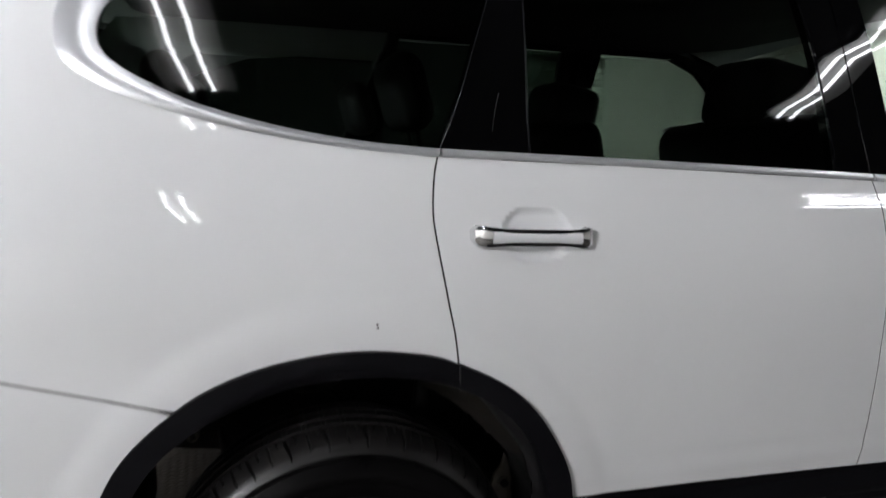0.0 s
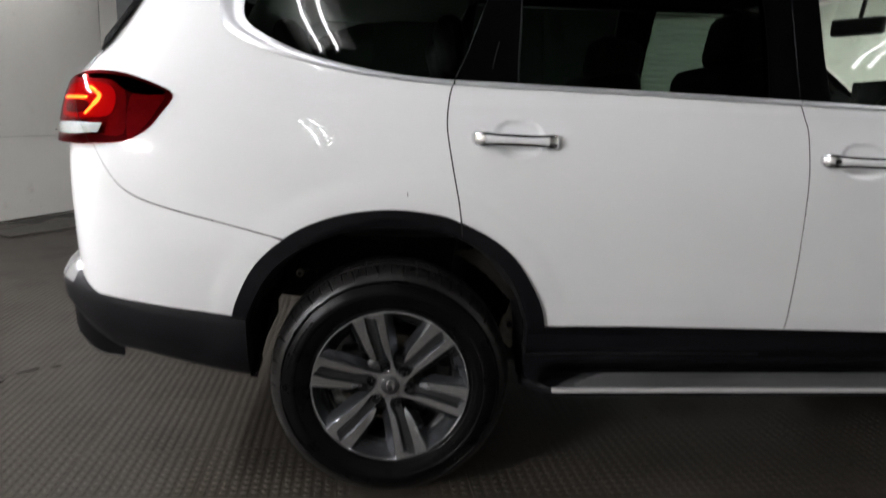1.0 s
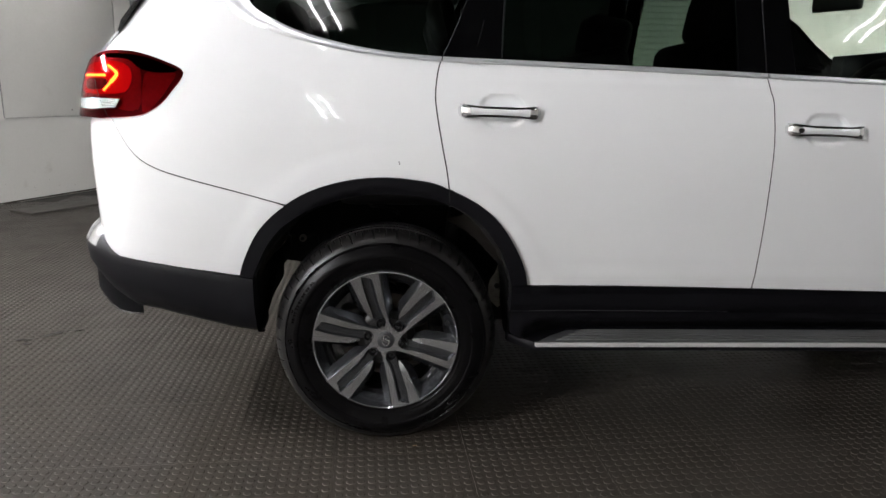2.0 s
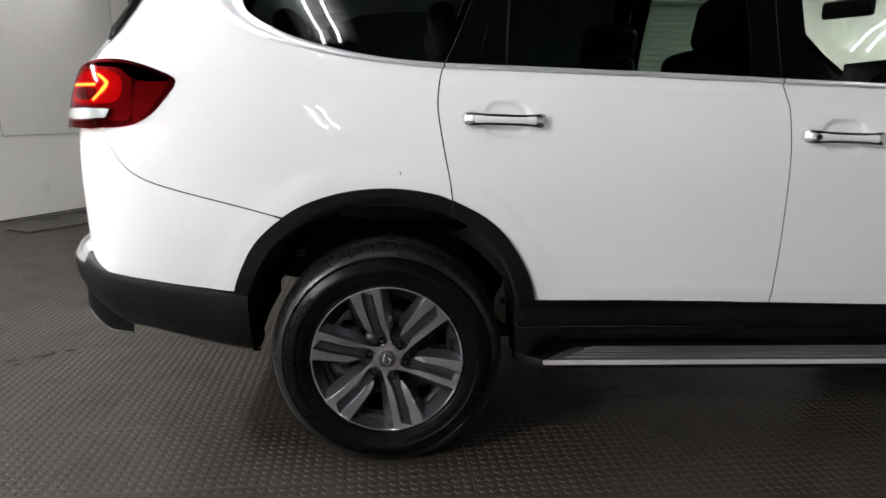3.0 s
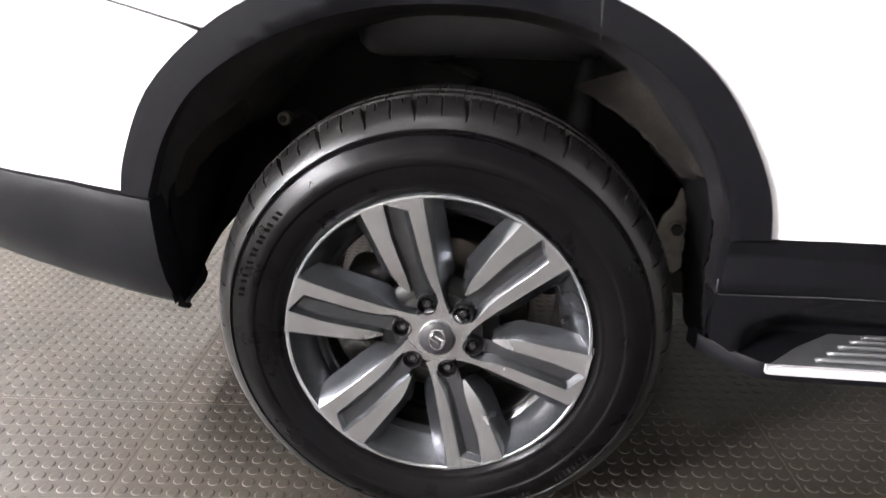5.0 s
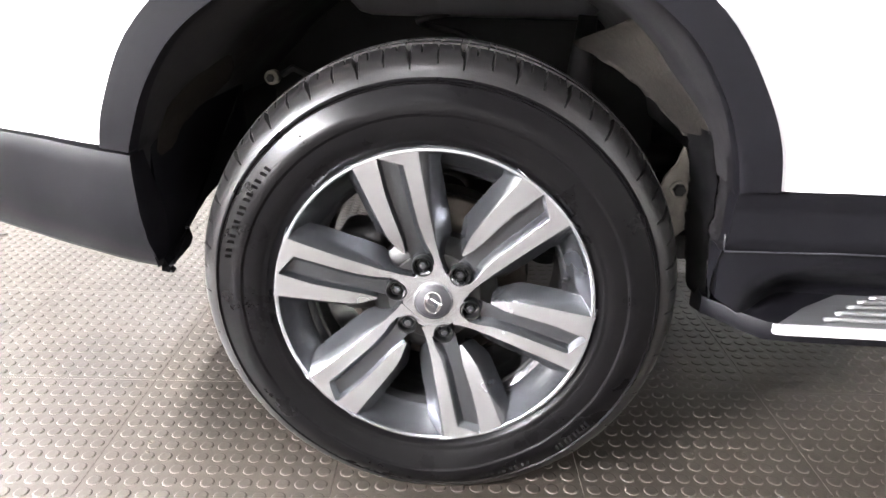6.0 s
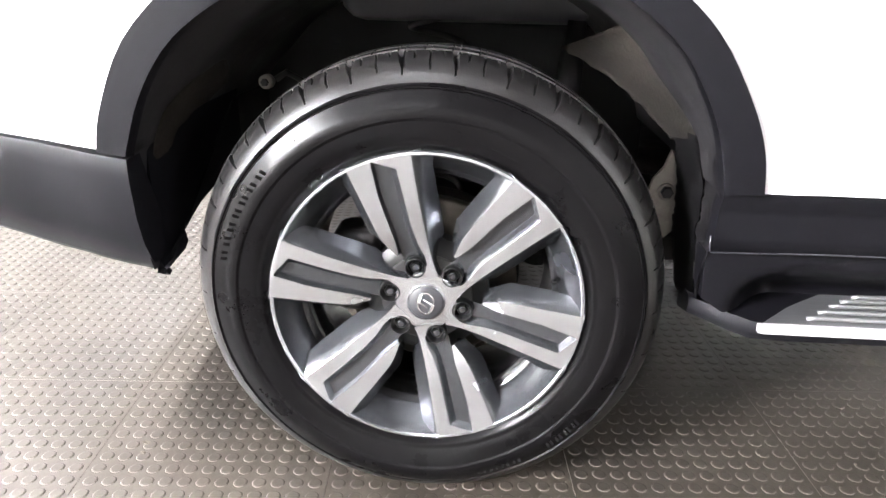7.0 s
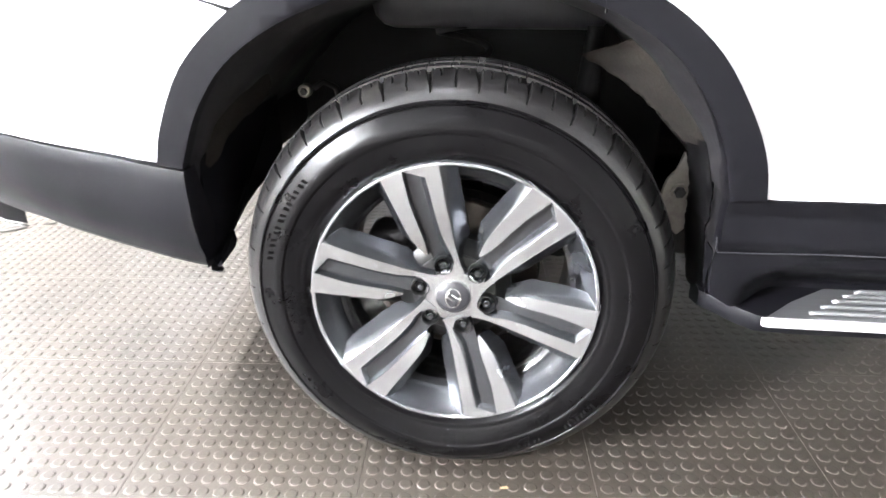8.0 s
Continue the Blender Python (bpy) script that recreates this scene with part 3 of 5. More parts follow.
fender = [(2.338, 1.225), (2.364, 1.0), (2.344, 0.75), (2.266, 0.545), (2.46, 0.54), (2.48, 0.62), (2.54, 0.74), (2.62, 0.83), (2.73, 0.90), (2.86, 0.935), (3.0, 0.935), (3.14, 0.90), (3.26, 0.83), (3.35, 0.72), (3.41, 0.58), (3.6, 0.56), (3.72, 0.62), (3.76, 0.9), (3.70, 1.05), (3.3, 1.12), (2.8, 1.19)]
keep(skin("front_fender", fender, PAINT, car, "white front fender", 0.04))
arch_f = [(x + 2.95, z) for x, z in ARCH] + [(3.40, 0.50), (3.36, 0.50)] + [(x + 2.95, z) for x, z in ARCH_IN[::-1]] + [(2.50, 0.50), (2.46, 0.50)]
keep(skin("arch_trim", arch_f, CLAD, car, "black plastic wheel-arch trim", 0.04, f=lambda x, z: side_y(x, z) - 0.010, thick=0.05))


for seam, deep in ((SEAM_REAR, 0.0095), (SEAM_MID, 0.0078)):
    keep(part("door_seal", tube([(x, side_y(x, z) + deep, z) for x, z in seam], 0.0065, 6), CLAD_SEAM, car))
keep(part("panel_seal", tube([(x, side_y(x, z) + 0.0095, z) for x, z in BUMP_SEAM], 0.0065, 6), CLAD_SEAM, car))


# sill cladding in two shelves
def sill_y(x, z):
    return side_y(x, 0.575) + 0.004 + 0.020 * smooth(0.565, 0.535, z) * 0.4 + 0.055 * smooth(0.50, 0.40, z)


sill = [(0.430, 0.5665), (0.430, 0.470), (0.60, 0.474), (1.2, 0.472), (2.30, 0.462), (2.38, 0.545), (2.26, 0.541), (2.0, 0.545), (1.6, 0.552), (1.27, 0.5595), (1.1, 0.562), (0.8, 0.5665), (0.49, 0.5672)]
sill_part = keep(skin("sill_cladding", sill, CLAD, car, "textured black plastic door cladding", 0.03, zstep=0.012, f=sill_y, thick=0.03))


def rocker_y(x, z):
    """Upright at its rear end, then tucked in over the step behind a rising crease."""
    crease = float(np.interp(x, [0.50, 0.53, 0.57, 0.62, 0.70], [0.405, 0.428, 0.449, 0.464, 0.474]))
    return 0.020 + 0.085 * smooth(0.445, 0.372, z) * smooth(0.46, 0.58, x) + 0.007 * smooth(-0.006, 0.014, crease - z) * smooth(0.48, 0.53, x)


rocker = [(0.428, 0.467), (0.430, 0.430), (0.433, 0.390), (0.47, 0.365), (0.9, 0.345), (2.34, 0.345), (2.36, 0.458), (1.2, 0.4685), (0.6, 0.470)]
keep(skin("rocker_panel", rocker, CLAD, car, "black plastic rocker panel", 0.012, zstep=0.008, f=rocker_y, thick=0.04))

# lighter tube drawn in as the highlight along the sill's lower edge
keep(part("sill_edge_highlight", tube([(x, sill_y(x, z + 0.003) - 0.0006, z) for x, z in ((0.424, 0.500), (0.427, 0.480), (0.432, 0.4705), (0.50, 0.4725), (0.60, 0.4745), (0.85, 0.4735), (1.2, 0.4725))], 0.0013, 6), EDGE_HIGHLIGHT, sill_part, "lighter strip drawn as the lower edge's highlight"))

# ---- running board ----
board = bmesh.new()
prof = [(0.13, 0.3650), (0.05, 0.3610), (0.012, 0.3545), (0.006, 0.341), (0.010, 0.325), (0.06, 0.312), (0.13, 0.315)]
rows = []
for x, inset in ((0.436, 0.075), (0.452, 0.060), (0.487, 0.026), (0.516, 0.004), (0.57, 0.0), (1.2, 0.0), (1.8, 0.0), (2.24, 0.0), (2.33, 0.03), (2.38, 0.07)):
    rows.append([board.verts.new((x, min(y + inset, 0.14), z + inset * 0.10)) for y, z in prof])
for a, b in zip(rows, rows[1:]):
    for j in range(len(prof)):
        k = (j + 1) % len(prof)
        board.faces.new((a[j], b[j], b[k], a[k]))
board.faces.new(rows[0])
board.faces.new(rows[-1][::-1])
bmesh.ops.recalc_face_normals(board, faces=board.faces)
step_board = keep(part("running_board", board, CLAD, car, "black side step with a bright ribbed tread plate", 40))
plate = prism([(0.522, -0.002, 0.3575), (0.586, 0.052, 0.3662), (0.655, 0.100, 0.3690), (2.20, 0.100, 0.3690), (2.24, 0.052, 0.3662), (2.27, -0.002, 0.3575)], (0, 0.006, -0.004))
bmesh.ops.bevel(plate, geom=plate.edges[:], offset=0.0015, segments=1, affect="EDGES")
keep(part("tread_plate", plate, STEP_ALU, step_board, "brushed aluminium tread plate"))
lip = prism([(0.520, -0.004, 0.3585), (0.521, -0.003, 0.3445), (0.530, -0.004, 0.3435), (2.27, -0.004, 0.3435), (2.27, -0.004, 0.3585)], (0, 0.008, 0))
keep(part("step_edge", lip, STEP_EDGE, step_board, "bright aluminium step edge"))
for i, (y, x0) in enumerate(((0.018, 0.600), (0.036, 0.625), (0.054, 0.650), (0.072, 0.675), (0.088, 0.70))):
    z = 0.3575 + (y + 0.002) * (0.0087 / 0.054) if y < 0.052 else 0.3662 + (y - 0.052) * 0.058
    keep(part("rib", tube([(x0, y, z + 0.001), (x0 + 0.01, y - 0.002, z + 0.0045), (2.15, y - 0.002, z + 0.0045), (2.16, y, z + 0.001)], 0.0042, 8), STEP_ALU, step_board))

# ---- door handles ----
def door_handle(parent, cx, cz):
    tilt = -0.02

    def place(u, v, o):
        x, z = cx + u, cz + v + tilt * u
        return Vector((x, side_y(cx, cz + 0.07) - 0.010 - o, z))

    n = 24
    rows = []
    bm = bmesh.new()
    for i in range(n + 1):
        u = -0.134 + 0.268 * i / n
        e = abs(u) / 0.134
        half = (0.0165 + 0.006 * smooth(0.62, 0.86, e)) * math.sqrt(max(1 - max(e - 0.86, 0) ** 2 / 0.0255, 0.06))
        out = 0.034 * math.sqrt(max(1 - e ** 4.5, 0.0)) + 0.002
        row = []
        for j in range(14):
            a = 2 * math.pi * j / 14
            c, s = math.cos(a), math.sin(a)
            row.append(bm.verts.new(place(u, half * math.copysign(abs(s) ** 0.7, s), out + 0.009 * math.copysign(abs(c) ** 0.7, c))))
        rows.append(row)
    for a, b in zip(rows, rows[1:]):
        for j in range(14):
            bm.faces.new((a[j], a[(j + 1) % 14], b[(j + 1) % 14], b[j]))
    bm.faces.new(rows[0])
    bm.faces.new(rows[-1])
    bmesh.ops.recalc_face_normals(bm, faces=bm.faces)
    handle = keep(part("door_handle", bm, CHROME, parent, "chrome-edged pull handle", 60))
    bar = bmesh.new()
    rows = []
    for i in range(17):
        u = -0.096 + 0.190 * i / 16
        row = [bar.verts.new(place(u, v, o + 0.034)) for v, o in ((-0.0115, 0.008), (-0.007, 0.0122), (0.007, 0.0122), (0.0115, 0.008))]
        rows.append(row)
    for a, b in zip(rows, rows[1:]):
        for j in range(3):
            bar.faces.new((a[j], a[j + 1], b[j + 1], b[j]))
    keep(part("grip_insert", bar, PAINT, handle, "white painted grip insert"))
    for s, w in ((-1, 0.013), (1, 0.012)):
        foot = [place(s * 0.118 + a, b, 0.0) for a, b in ((-w, -0.02), (w, -0.02), (w, 0.02), (-w, 0.02))]
        bm = prism([p + Vector((0, 0.016, 0)) for p in foot], (0, -0.030, 0))
        bmesh.ops.bevel(bm, geom=bm.edges[:], offset=0.006, segments=2, affect="EDGES")
        keep(part("handle_base", bm, CHROME, handle))
    for v in (-0.0145, 0.0145):
        bm = tube([place(u, v * (1 + 0.25 * smooth(0.06, 0.11, abs(u))), 0.0435 - 0.004 * smooth(0.07, 0.12, abs(u))) for u in np.linspace(-0.108, 0.108, 15)], 0.0022, 6)
        keep(part("shadow_line", bm, GLOSS_BLACK, handle))
    if cx > 1:
        keep(part("key_lock", disc(0.008, 0, 0.004, place(-0.098, 0, 0.048), 16, 0.001), GLOSS_BLACK, handle, "round black key lock"))
    return handle


door_handle(door_r, 0.366, 1.147)
door_handle(door_f, 1.440, 1.104)

# ---- greenhouse ----
keep(strip("window_surround", CHROME_OUT, CHROME_IN, SATIN, car, "wide satin silver quarter-window surround", -0.003, 0.02, crown=0.007, across=6))
belt = [(x, z) for x, z in ((0.184, 1.301), (0.4, 1.2955), (0.7, 1.287), (1.0, 1.278), (1.25, 1.269))]
keep(strip("belt_moulding", spline(belt, 4), [(x, z + 0.016) for x, z in spline(belt, 4)], SATIN, car, "thin satin silver belt moulding", -0.004, 0.016, crown=0.004))
belt2 = [(1.258, 1.2685), (1.6, 1.2575), (1.95, 1.244), (2.33, 1.229)]
keep(strip("belt_moulding", spline(belt2, 4), [(x, z + 0.016) for x, z in spline(belt2, 4)], SATIN, car, "thin satin silver belt moulding", -0.004, 0.016, crown=0.004))


def glass_y(x, z):
    return pane_y(x, z) + 0.006


def pane(name, outline, mat, label, off=0.0):
    return keep(skin(name, outline, mat, car, label, 0.05, off, 0.0001, glass_y, roll=0.003))


quarter_glass = [(x, z) for x, z in CHROME_IN] + [(-0.2, 1.66), (0.0, 1.68), (0.31, 1.68)] + [(0.312, 1.64), (0.232, 1.43)]
pane("quarter_window", quarter_glass, PRIVACY, "dark privacy-tinted rear quarter glass")
# C-pillar applique with its two fine bright joints
c_pillar = [(0.184, 1.318), (0.234, 1.43), (0.316, 1.645), (0.366, 1.77), (0.410, 1.77), (0.398, 1.645), (0.388, 1.50), (0.378, 1.38), (0.374, 1.309)]
keep(skin("c_pillar", c_pillar, GLOSS_BLACK, car, "gloss black pillar trim", 0.04, 0.002, 0.03))
keep(part("window_joint", tube([(x, side_y(x, z) - 0.001, z) for x, z in ((0.182, 1.320), (0.208, 1.37), (0.234, 1.43), (0.316, 1.645))], 0.0009, 6), RIM_GREY, car))
keep(part("glass_divider", tube([(x, side_y(x, z) + 0.001, z) for x, z in ((0.374, 1.312), (0.378, 1.40), (0.388, 1.52), (0.397, 1.645))], 0.0022, 6), CLAD, car))
keep(part("window_joint", tube([(x, side_y(x, z) + 0.0005, z) for x, z in ((0.296, 1.355), (0.306, 1.395), (0.318, 1.435))], 0.0007, 6), CLAD_SEAM, car))
door_glass = [(0.378, 1.311), (0.381, 1.38), (0.391, 1.50), (0.401, 1.645), (0.412, 1.762), (1.150, 1.762), (1.158, 1.55), (1.157, 1.416), (1.150, 1.288), (0.8, 1.299)]
pane("rear_door_window", door_glass, PRIVACY, "dark privacy-tinted rear door glass")
b_post = [(1.153, 1.287), (1.160, 1.416), (1.161, 1.55), (1.153, 1.765), (1.248, 1.765), (1.2485, 1.55), (1.2475, 1.362), (1.2465, 1.285)]
keep(skin("b_pillar", b_post, GLOSS_BLACK, car, "gloss black door pillar trim", 0.03, 0.0, 0.03))
b_post2 = [(1.2515, 1.285), (1.2525, 1.362), (1.2535, 1.55), (1.254, 1.765), (1.345, 1.765), (1.342, 1.552), (1.342, 1.439), (1.348, 1.283)]
keep(skin("b_pillar", b_post2, GLOSS_BLACK, car, "gloss black door pillar trim", 0.03, 0.0, 0.03))
keep(part("window_joint", tube([(x, side_y(x, z) - 0.0008, z) for x, z in ((1.250, 1.290), (1.2505, 1.37), (1.2515, 1.55), (1.252, 1.65))], 0.0009, 6), GLOSS_BLACK, car))
front_glass = [(1.351, 1.281), (1.345, 1.439), (1.345, 1.552), (1.348, 1.758), (1.70, 1.755), (1.86, 1.70), (2.018, 1.59), (2.20, 1.42), (2.31, 1.248), (2.0, 1.259), (1.6, 1.2735)]
pane("front_door_window", front_glass, CLEAR, "clear pale green front door glass")
a_pillar = [(2.66, 1.215), (2.64, 1.33), (2.50, 1.425), (2.37, 1.505), (2.24, 1.60), (2.0, 1.73), (1.74, 1.80), (0.36, 1.802), (0.36, 1.768), (1.705, 1.760), (1.866, 1.704), (2.024, 1.593), (2.206, 1.422), (2.316, 1.236)]
keep(skin("a_pillar", a_pillar, GLOSS_BLACK, car, "black window frame and front pillar", 0.04, 0.0, 0.05))

# ---- tail lamp ----
def lamp_y(x, z):
    """The lamp stands proud of the body at the corner."""
    return side_y(x + 0.036 * smooth(-0.78, -1.02, x), z)


def out(pts):
    return [(x - 0.036 * smooth(-0.84, -1.02, x), z) for x, z in pts]


lens = [(x - 0.002 if x > -0.9 else x, z) for x, z in LAMP_FRONT[::-1]] + [(-0.900, 1.104), (-0.975, 1.106), (-1.010, 1.108), (-1.022, 1.16), (-1.032, 1.22), (-1.034, 1.258), (-1.020, 1.272)]
lens = out(lens)
lamp = keep(skin("tail_lamp", lens, DARK_LENS, car, "smoked red tail lamp with its light guide lit", 0.02, 0.012, 0.02, lamp_y, roll=0.002))
keep(skin("lamp_cover", lens, LAMP_GLASS, lamp, "smoked red outer cover", 0.02, -0.004, 0.022, lamp_y, roll=0.004))


def lamp_pos(x, z, back):
    x = out([(x, z)])[0][0]
    return Vector((x, lamp_y(x, z) + back, z))


def lamp_patch(name, pts, mat, label, back):
    return keep(skin(name, out(pts), mat, lamp, label, 0.015, back, 0.008, lamp_y, roll=0.002))


lamp_patch("red_reflector", spline([(-0.790, 1.135), (-0.782, 1.20), (-0.792, 1.262), (-0.840, 1.296), (-0.93, 1.302), (-1.000, 1.286), (-1.012, 1.25), (-1.006, 1.176), (-0.90, 1.172), (-0.86, 1.135)], 3, True), RED_LENS, "red reflector", 0.010)
lamp_patch("smoked_reflector", spline([(-0.775, 1.125), (-0.72, 1.165), (-0.685, 1.215), (-0.668, 1.248), (-0.72, 1.248), (-0.772, 1.245)], 3, True), RED_LENS, "dim red side reflector", 0.0105)
lamp_patch("glow_field", spline([(-0.838, 1.188), (-0.818, 1.225), (-0.826, 1.262), (-0.870, 1.284), (-0.93, 1.284), (-0.985, 1.272), (-1.000, 1.240), (-0.994, 1.190), (-0.92, 1.180)], 3, True), RED_GLOW, "glowing red lamp field", 0.008)
lamp_patch("smoked_band", spline([(-0.664, 1.256), (-0.72, 1.282), (-0.80, 1.304), (-0.90, 1.311), (-0.955, 1.301), (-0.90, 1.297), (-0.835, 1.290), (-0.790, 1.262), (-0.735, 1.250)], 3, True), GLOSS_BLACK, "near-black smoked upper band", 0.0085)
lamp_patch("dark_core", spline([(-0.905, 1.198), (-0.900, 1.226), (-0.935, 1.232), (-0.972, 1.226), (-0.965, 1.196)], 3, True), DARK_LENS, "dark lamp core", 0.0068)
guide = [(-0.905, 1.192), (-0.887, 1.214), (-0.868, 1.242), (-0.880, 1.258), (-0.897, 1.270)]
keep(part("light_guide", tube([lamp_pos(x, z, 0.0045) for x, z in spline(guide, 4)], [0.0035] * 5 + [0.0055] * 6 + [0.0045] * 6, 8), ORANGE_GLOW, lamp, "lit orange light guide"))
keep(part("light_guide", tube([lamp_pos(x, 1.240, 0.0045) for x in (-0.905, -0.93, -0.955, -0.975)], 0.0042, 8), ORANGE_GLOW, lamp, "lit orange light guide"))
keep(skin("reversing_lens", out([(-0.862, 1.140), (-0.850, 1.166), (-0.93, 1.168), (-1.008, 1.164), (-1.004, 1.134), (-0.93, 1.133)]), WHITE_LENS, lamp, "clear ribbed reversing lens", 0.015, -0.0048, 0.006, lamp_y, roll=0.002))
for z in (1.140, 1.147, 1.154, 1.161):
    keep(part("lens_rib", tube([lamp_pos(x, z, -0.0050) for x in (-0.866, -0.90, -0.94, -0.98, -1.0)], 0.0014, 6), WHITE_LENS, lamp))
keep(part("lamp_joint", tube([lamp_pos(x, z, -0.0045) for x, z in ((-0.884, 1.108), (-0.905, 1.150), (-0.925, 1.20), (-0.935, 1.235))], 0.0009, 6), CLAD_SEAM, lamp))

# small marks in the paint over the wheel
for x, z in ((0.045, 0.985), (0.046, 0.979)):
    keep(part("paint_chip", disc(0.0022, -0.0004, 0.002, (x, side_y(x, z), z), 8, 0.0003), CLAD_SEAM, car))

# ---- wheel housing ----
rim_curve = [(-0.434, 0.405), (-0.446, 0.46), (-0.444, 0.54)] + ARCH_IN
bm = bmesh.new()
rows = []
for x, z in rim_curve:
    row = []
    for y, k in ((0.0, 1.0), (0.022, 0.998), (0.035, 0.975), (0.050, 0.965), (0.10, 0.955), (0.16, 0.962), (0.24, 0.955), (0.34, 0.945), (0.46, 0.95), (0.62, 0.94)):
        y0 = trim_y(x, max(z, 0.575)) + 0.028 if y < 0.03 else 0.0
        k = k + (1.0 - k) * smooth(0.74, 0.62, z)
        row.append(bm.verts.new((x * k, y0 + y if y < 0.03 else y + 0.012, 0.45 + (z - 0.45) * (k if z > 0.45 else 1))))
    rows.append(row)
for a, b in zip(rows, rows[1:]):
    for j in range(len(a) - 1):
        if a[j].co.x < 0 and a[j].co.z < 0.50 and j > 2:
            continue
        bm.faces.new((a[j], a[j + 1], b[j + 1], b[j]))
liner = keep(part("wheel_liner", bm, LINER, car, "black wheel-arch liner", 50))


def lining(name, outer, inner, mat, label):
    """A shaped lining sheet inside the arch, ruled between two curves of (x, y, z)."""
    bm = bmesh.new()
    rows = []
    for i, (a, b) in enumerate(zip(spline(outer, 7), spline(inner, 7))):
        a, b = Vector(a), Vector(b)
        row = []
        for j in range(11):
            s = j / 10
            p = a.lerp(b, s)
            p.y -= 0.012 * math.sin(math.pi * s) + 0.003 * math.sin(3.1 * i * 0.3 + 6 * s)
            if j == 10:
                p += 0.0014 * Vector((math.sin(i * 2.3), 0, math.cos(i * 1.7)))
            row.append(bm.verts.new(p))
        rows.append(row)
    for a, b in zip(rows, rows[1:]):
        for j in range(10):
            bm.faces.new((a[j], a[j + 1], b[j + 1], b[j]))
    bmesh.ops.solidify(bm, geom=bm.faces[:], thickness=0.004)
    bmesh.ops.recalc_face_normals(bm, faces=bm.faces)
    return part(name, bm, mat, liner, label, 60)


# felt's upper end is cut where the arch's shadow begins; dark liner follows
keep(lining("felt_lining", [(0.300, 0.15, 0.795), (0.342, 0.13, 0.757), (0.388, 0.10, 0.700), (0.415, 0.09, 0.62)], [(0.212, 0.31, 0.738), (0.290, 0.27, 0.697), (0.343, 0.22, 0.657), (0.394, 0.18, 0.607)], FELT, "dusty grey-brown felt lining"))
keep(lining("arch_lip", [(0.392, 0.012, 0.690), (0.412, 0.012, 0.642), (0.429, 0.012, 0.565), (0.433, 0.012, 0.505), (0.428, 0.014, 0.472), (0.425, 0.030, 0.400)], [(0.396, 0.080, 0.690), (0.414, 0.085, 0.642), (0.430, 0.088, 0.565), (0.434, 0.090, 0.505), (0.432, 0.090, 0.465), (0.448, 0.090, 0.352)], LINER, "scuffed grey inner lip of the arch"))
keep(lining("gap_seal", [(0.408, 0.088, 0.632), (0.428, 0.090, 0.565), (0.433, 0.092, 0.505), (0.431, 0.092, 0.465), (0.448, 0.092, 0.345)], [(0.392, 0.165, 0.630), (0.408, 0.165, 0.555), (0.413, 0.165, 0.500), (0.414, 0.160, 0.455), (0.430, 0.150, 0.350)], SEAL, "black rubber sealing strip"))
keep(lining("side_lining", [(-0.235, 0.07, 0.832), (-0.330, 0.06, 0.768), (-0.385, 0.05, 0.700), (-0.425, 0.045, 0.615), (-0.442, 0.045, 0.54), (-0.442, 0.045, 0.45)], [(-0.29, 0.22, 0.80), (-0.353, 0.20, 0.737), (-0.366, 0.19, 0.672), (-0.420, 0.12, 0.612), (-0.438, 0.08, 0.53), (-0.440, 0.07, 0.45)], FELT, "dusty dark lining with brown dirt"))
# inner wall of the housing
bm = prism([(-0.44, 0.60, 0.50), (-0.22, 0.60, 0.47), (-0.15, 0.60, 0.28), (0.44, 0.60, 0.28), (0.44, 0.60, 0.75), (0.30, 0.60, 0.90), (-0.30, 0.60, 0.90), (-0.44, 0.60, 0.75)], (0, 0.02, 0))
keep(part("inner_housing", bm, SEAL, car, "dark inner wheel housing"))
# flap between bumper and housing, with a notched lower edge
flap = prism([(-0.437, 0.03, 0.62), (-0.437, 0.03, 0.415), (-0.430, 0.012, 0.393), (-0.414, 0.004, 0.394), (-0.412, 0.010, 0.399), (-0.412, 0.002, 0.408), (-0.412, 0.067, 0.416), (-0.412, 0.080, 0.426), (-0.412, 0.072, 0.447), (-0.412, 0.112, 0.462), (-0.412, 0.150, 0.474), (-0.412, 0.205, 0.482), (-0.408, 0.36, 0.500), (-0.408, 0.36, 0.64)], (-0.008, 0, 0.0))
keep(part("splash_flap", flap, CLAD, car, "black splash flap with a ragged lower edge"))
# bracket with bolt, suspension pieces
bracket = prism([(0.380, 0.20, 0.45), (0.412, 0.20, 0.420), (0.436, 0.20, 0.445), (0.432, 0.20, 0.505), (0.421, 0.20, 0.555), (0.406, 0.20, 0.584), (0.397, 0.20, 0.552), (0.380, 0.20, 0.530), (0.373, 0.20, 0.50)], (0, 0.010, 0))
bmesh.ops.bevel(bracket, geom=bracket.edges[:], offset=0.002, segments=1, affect="EDGES")
br = keep(part("body_bracket", bracket, PRIMER, car, "beige dusty steel bracket"))
keep(part("bolt_head", disc(0.011, 0.186, 0.201, (0.405, 0, 0.509), 6, 0.002), DARK_METAL, br, "dark hexagon bolt"))
keep(part("washer", disc(0.015, 0.195, 0.201, (0.405, 0, 0.509), 20), PRIMER, br))
keep(part("liner_bolt", disc(0.013, 0.255, 0.275, (-0.316, 0, 0.668), 20, 0.003), PRIMER, liner, "grey liner fastener"))
keep(part("liner_bolt", disc(0.007, 0.248, 0.26, (-0.316, 0, 0.668), 6, 0.001), DARK_METAL, liner))
keep(part("hose", tube([(-0.30, 0.27, 0.672), (-0.28, 0.27, 0.685), (-0.26, 0.29, 0.67), (-0.255, 0.32, 0.60)], 0.006, 8), DARK_METAL, car))
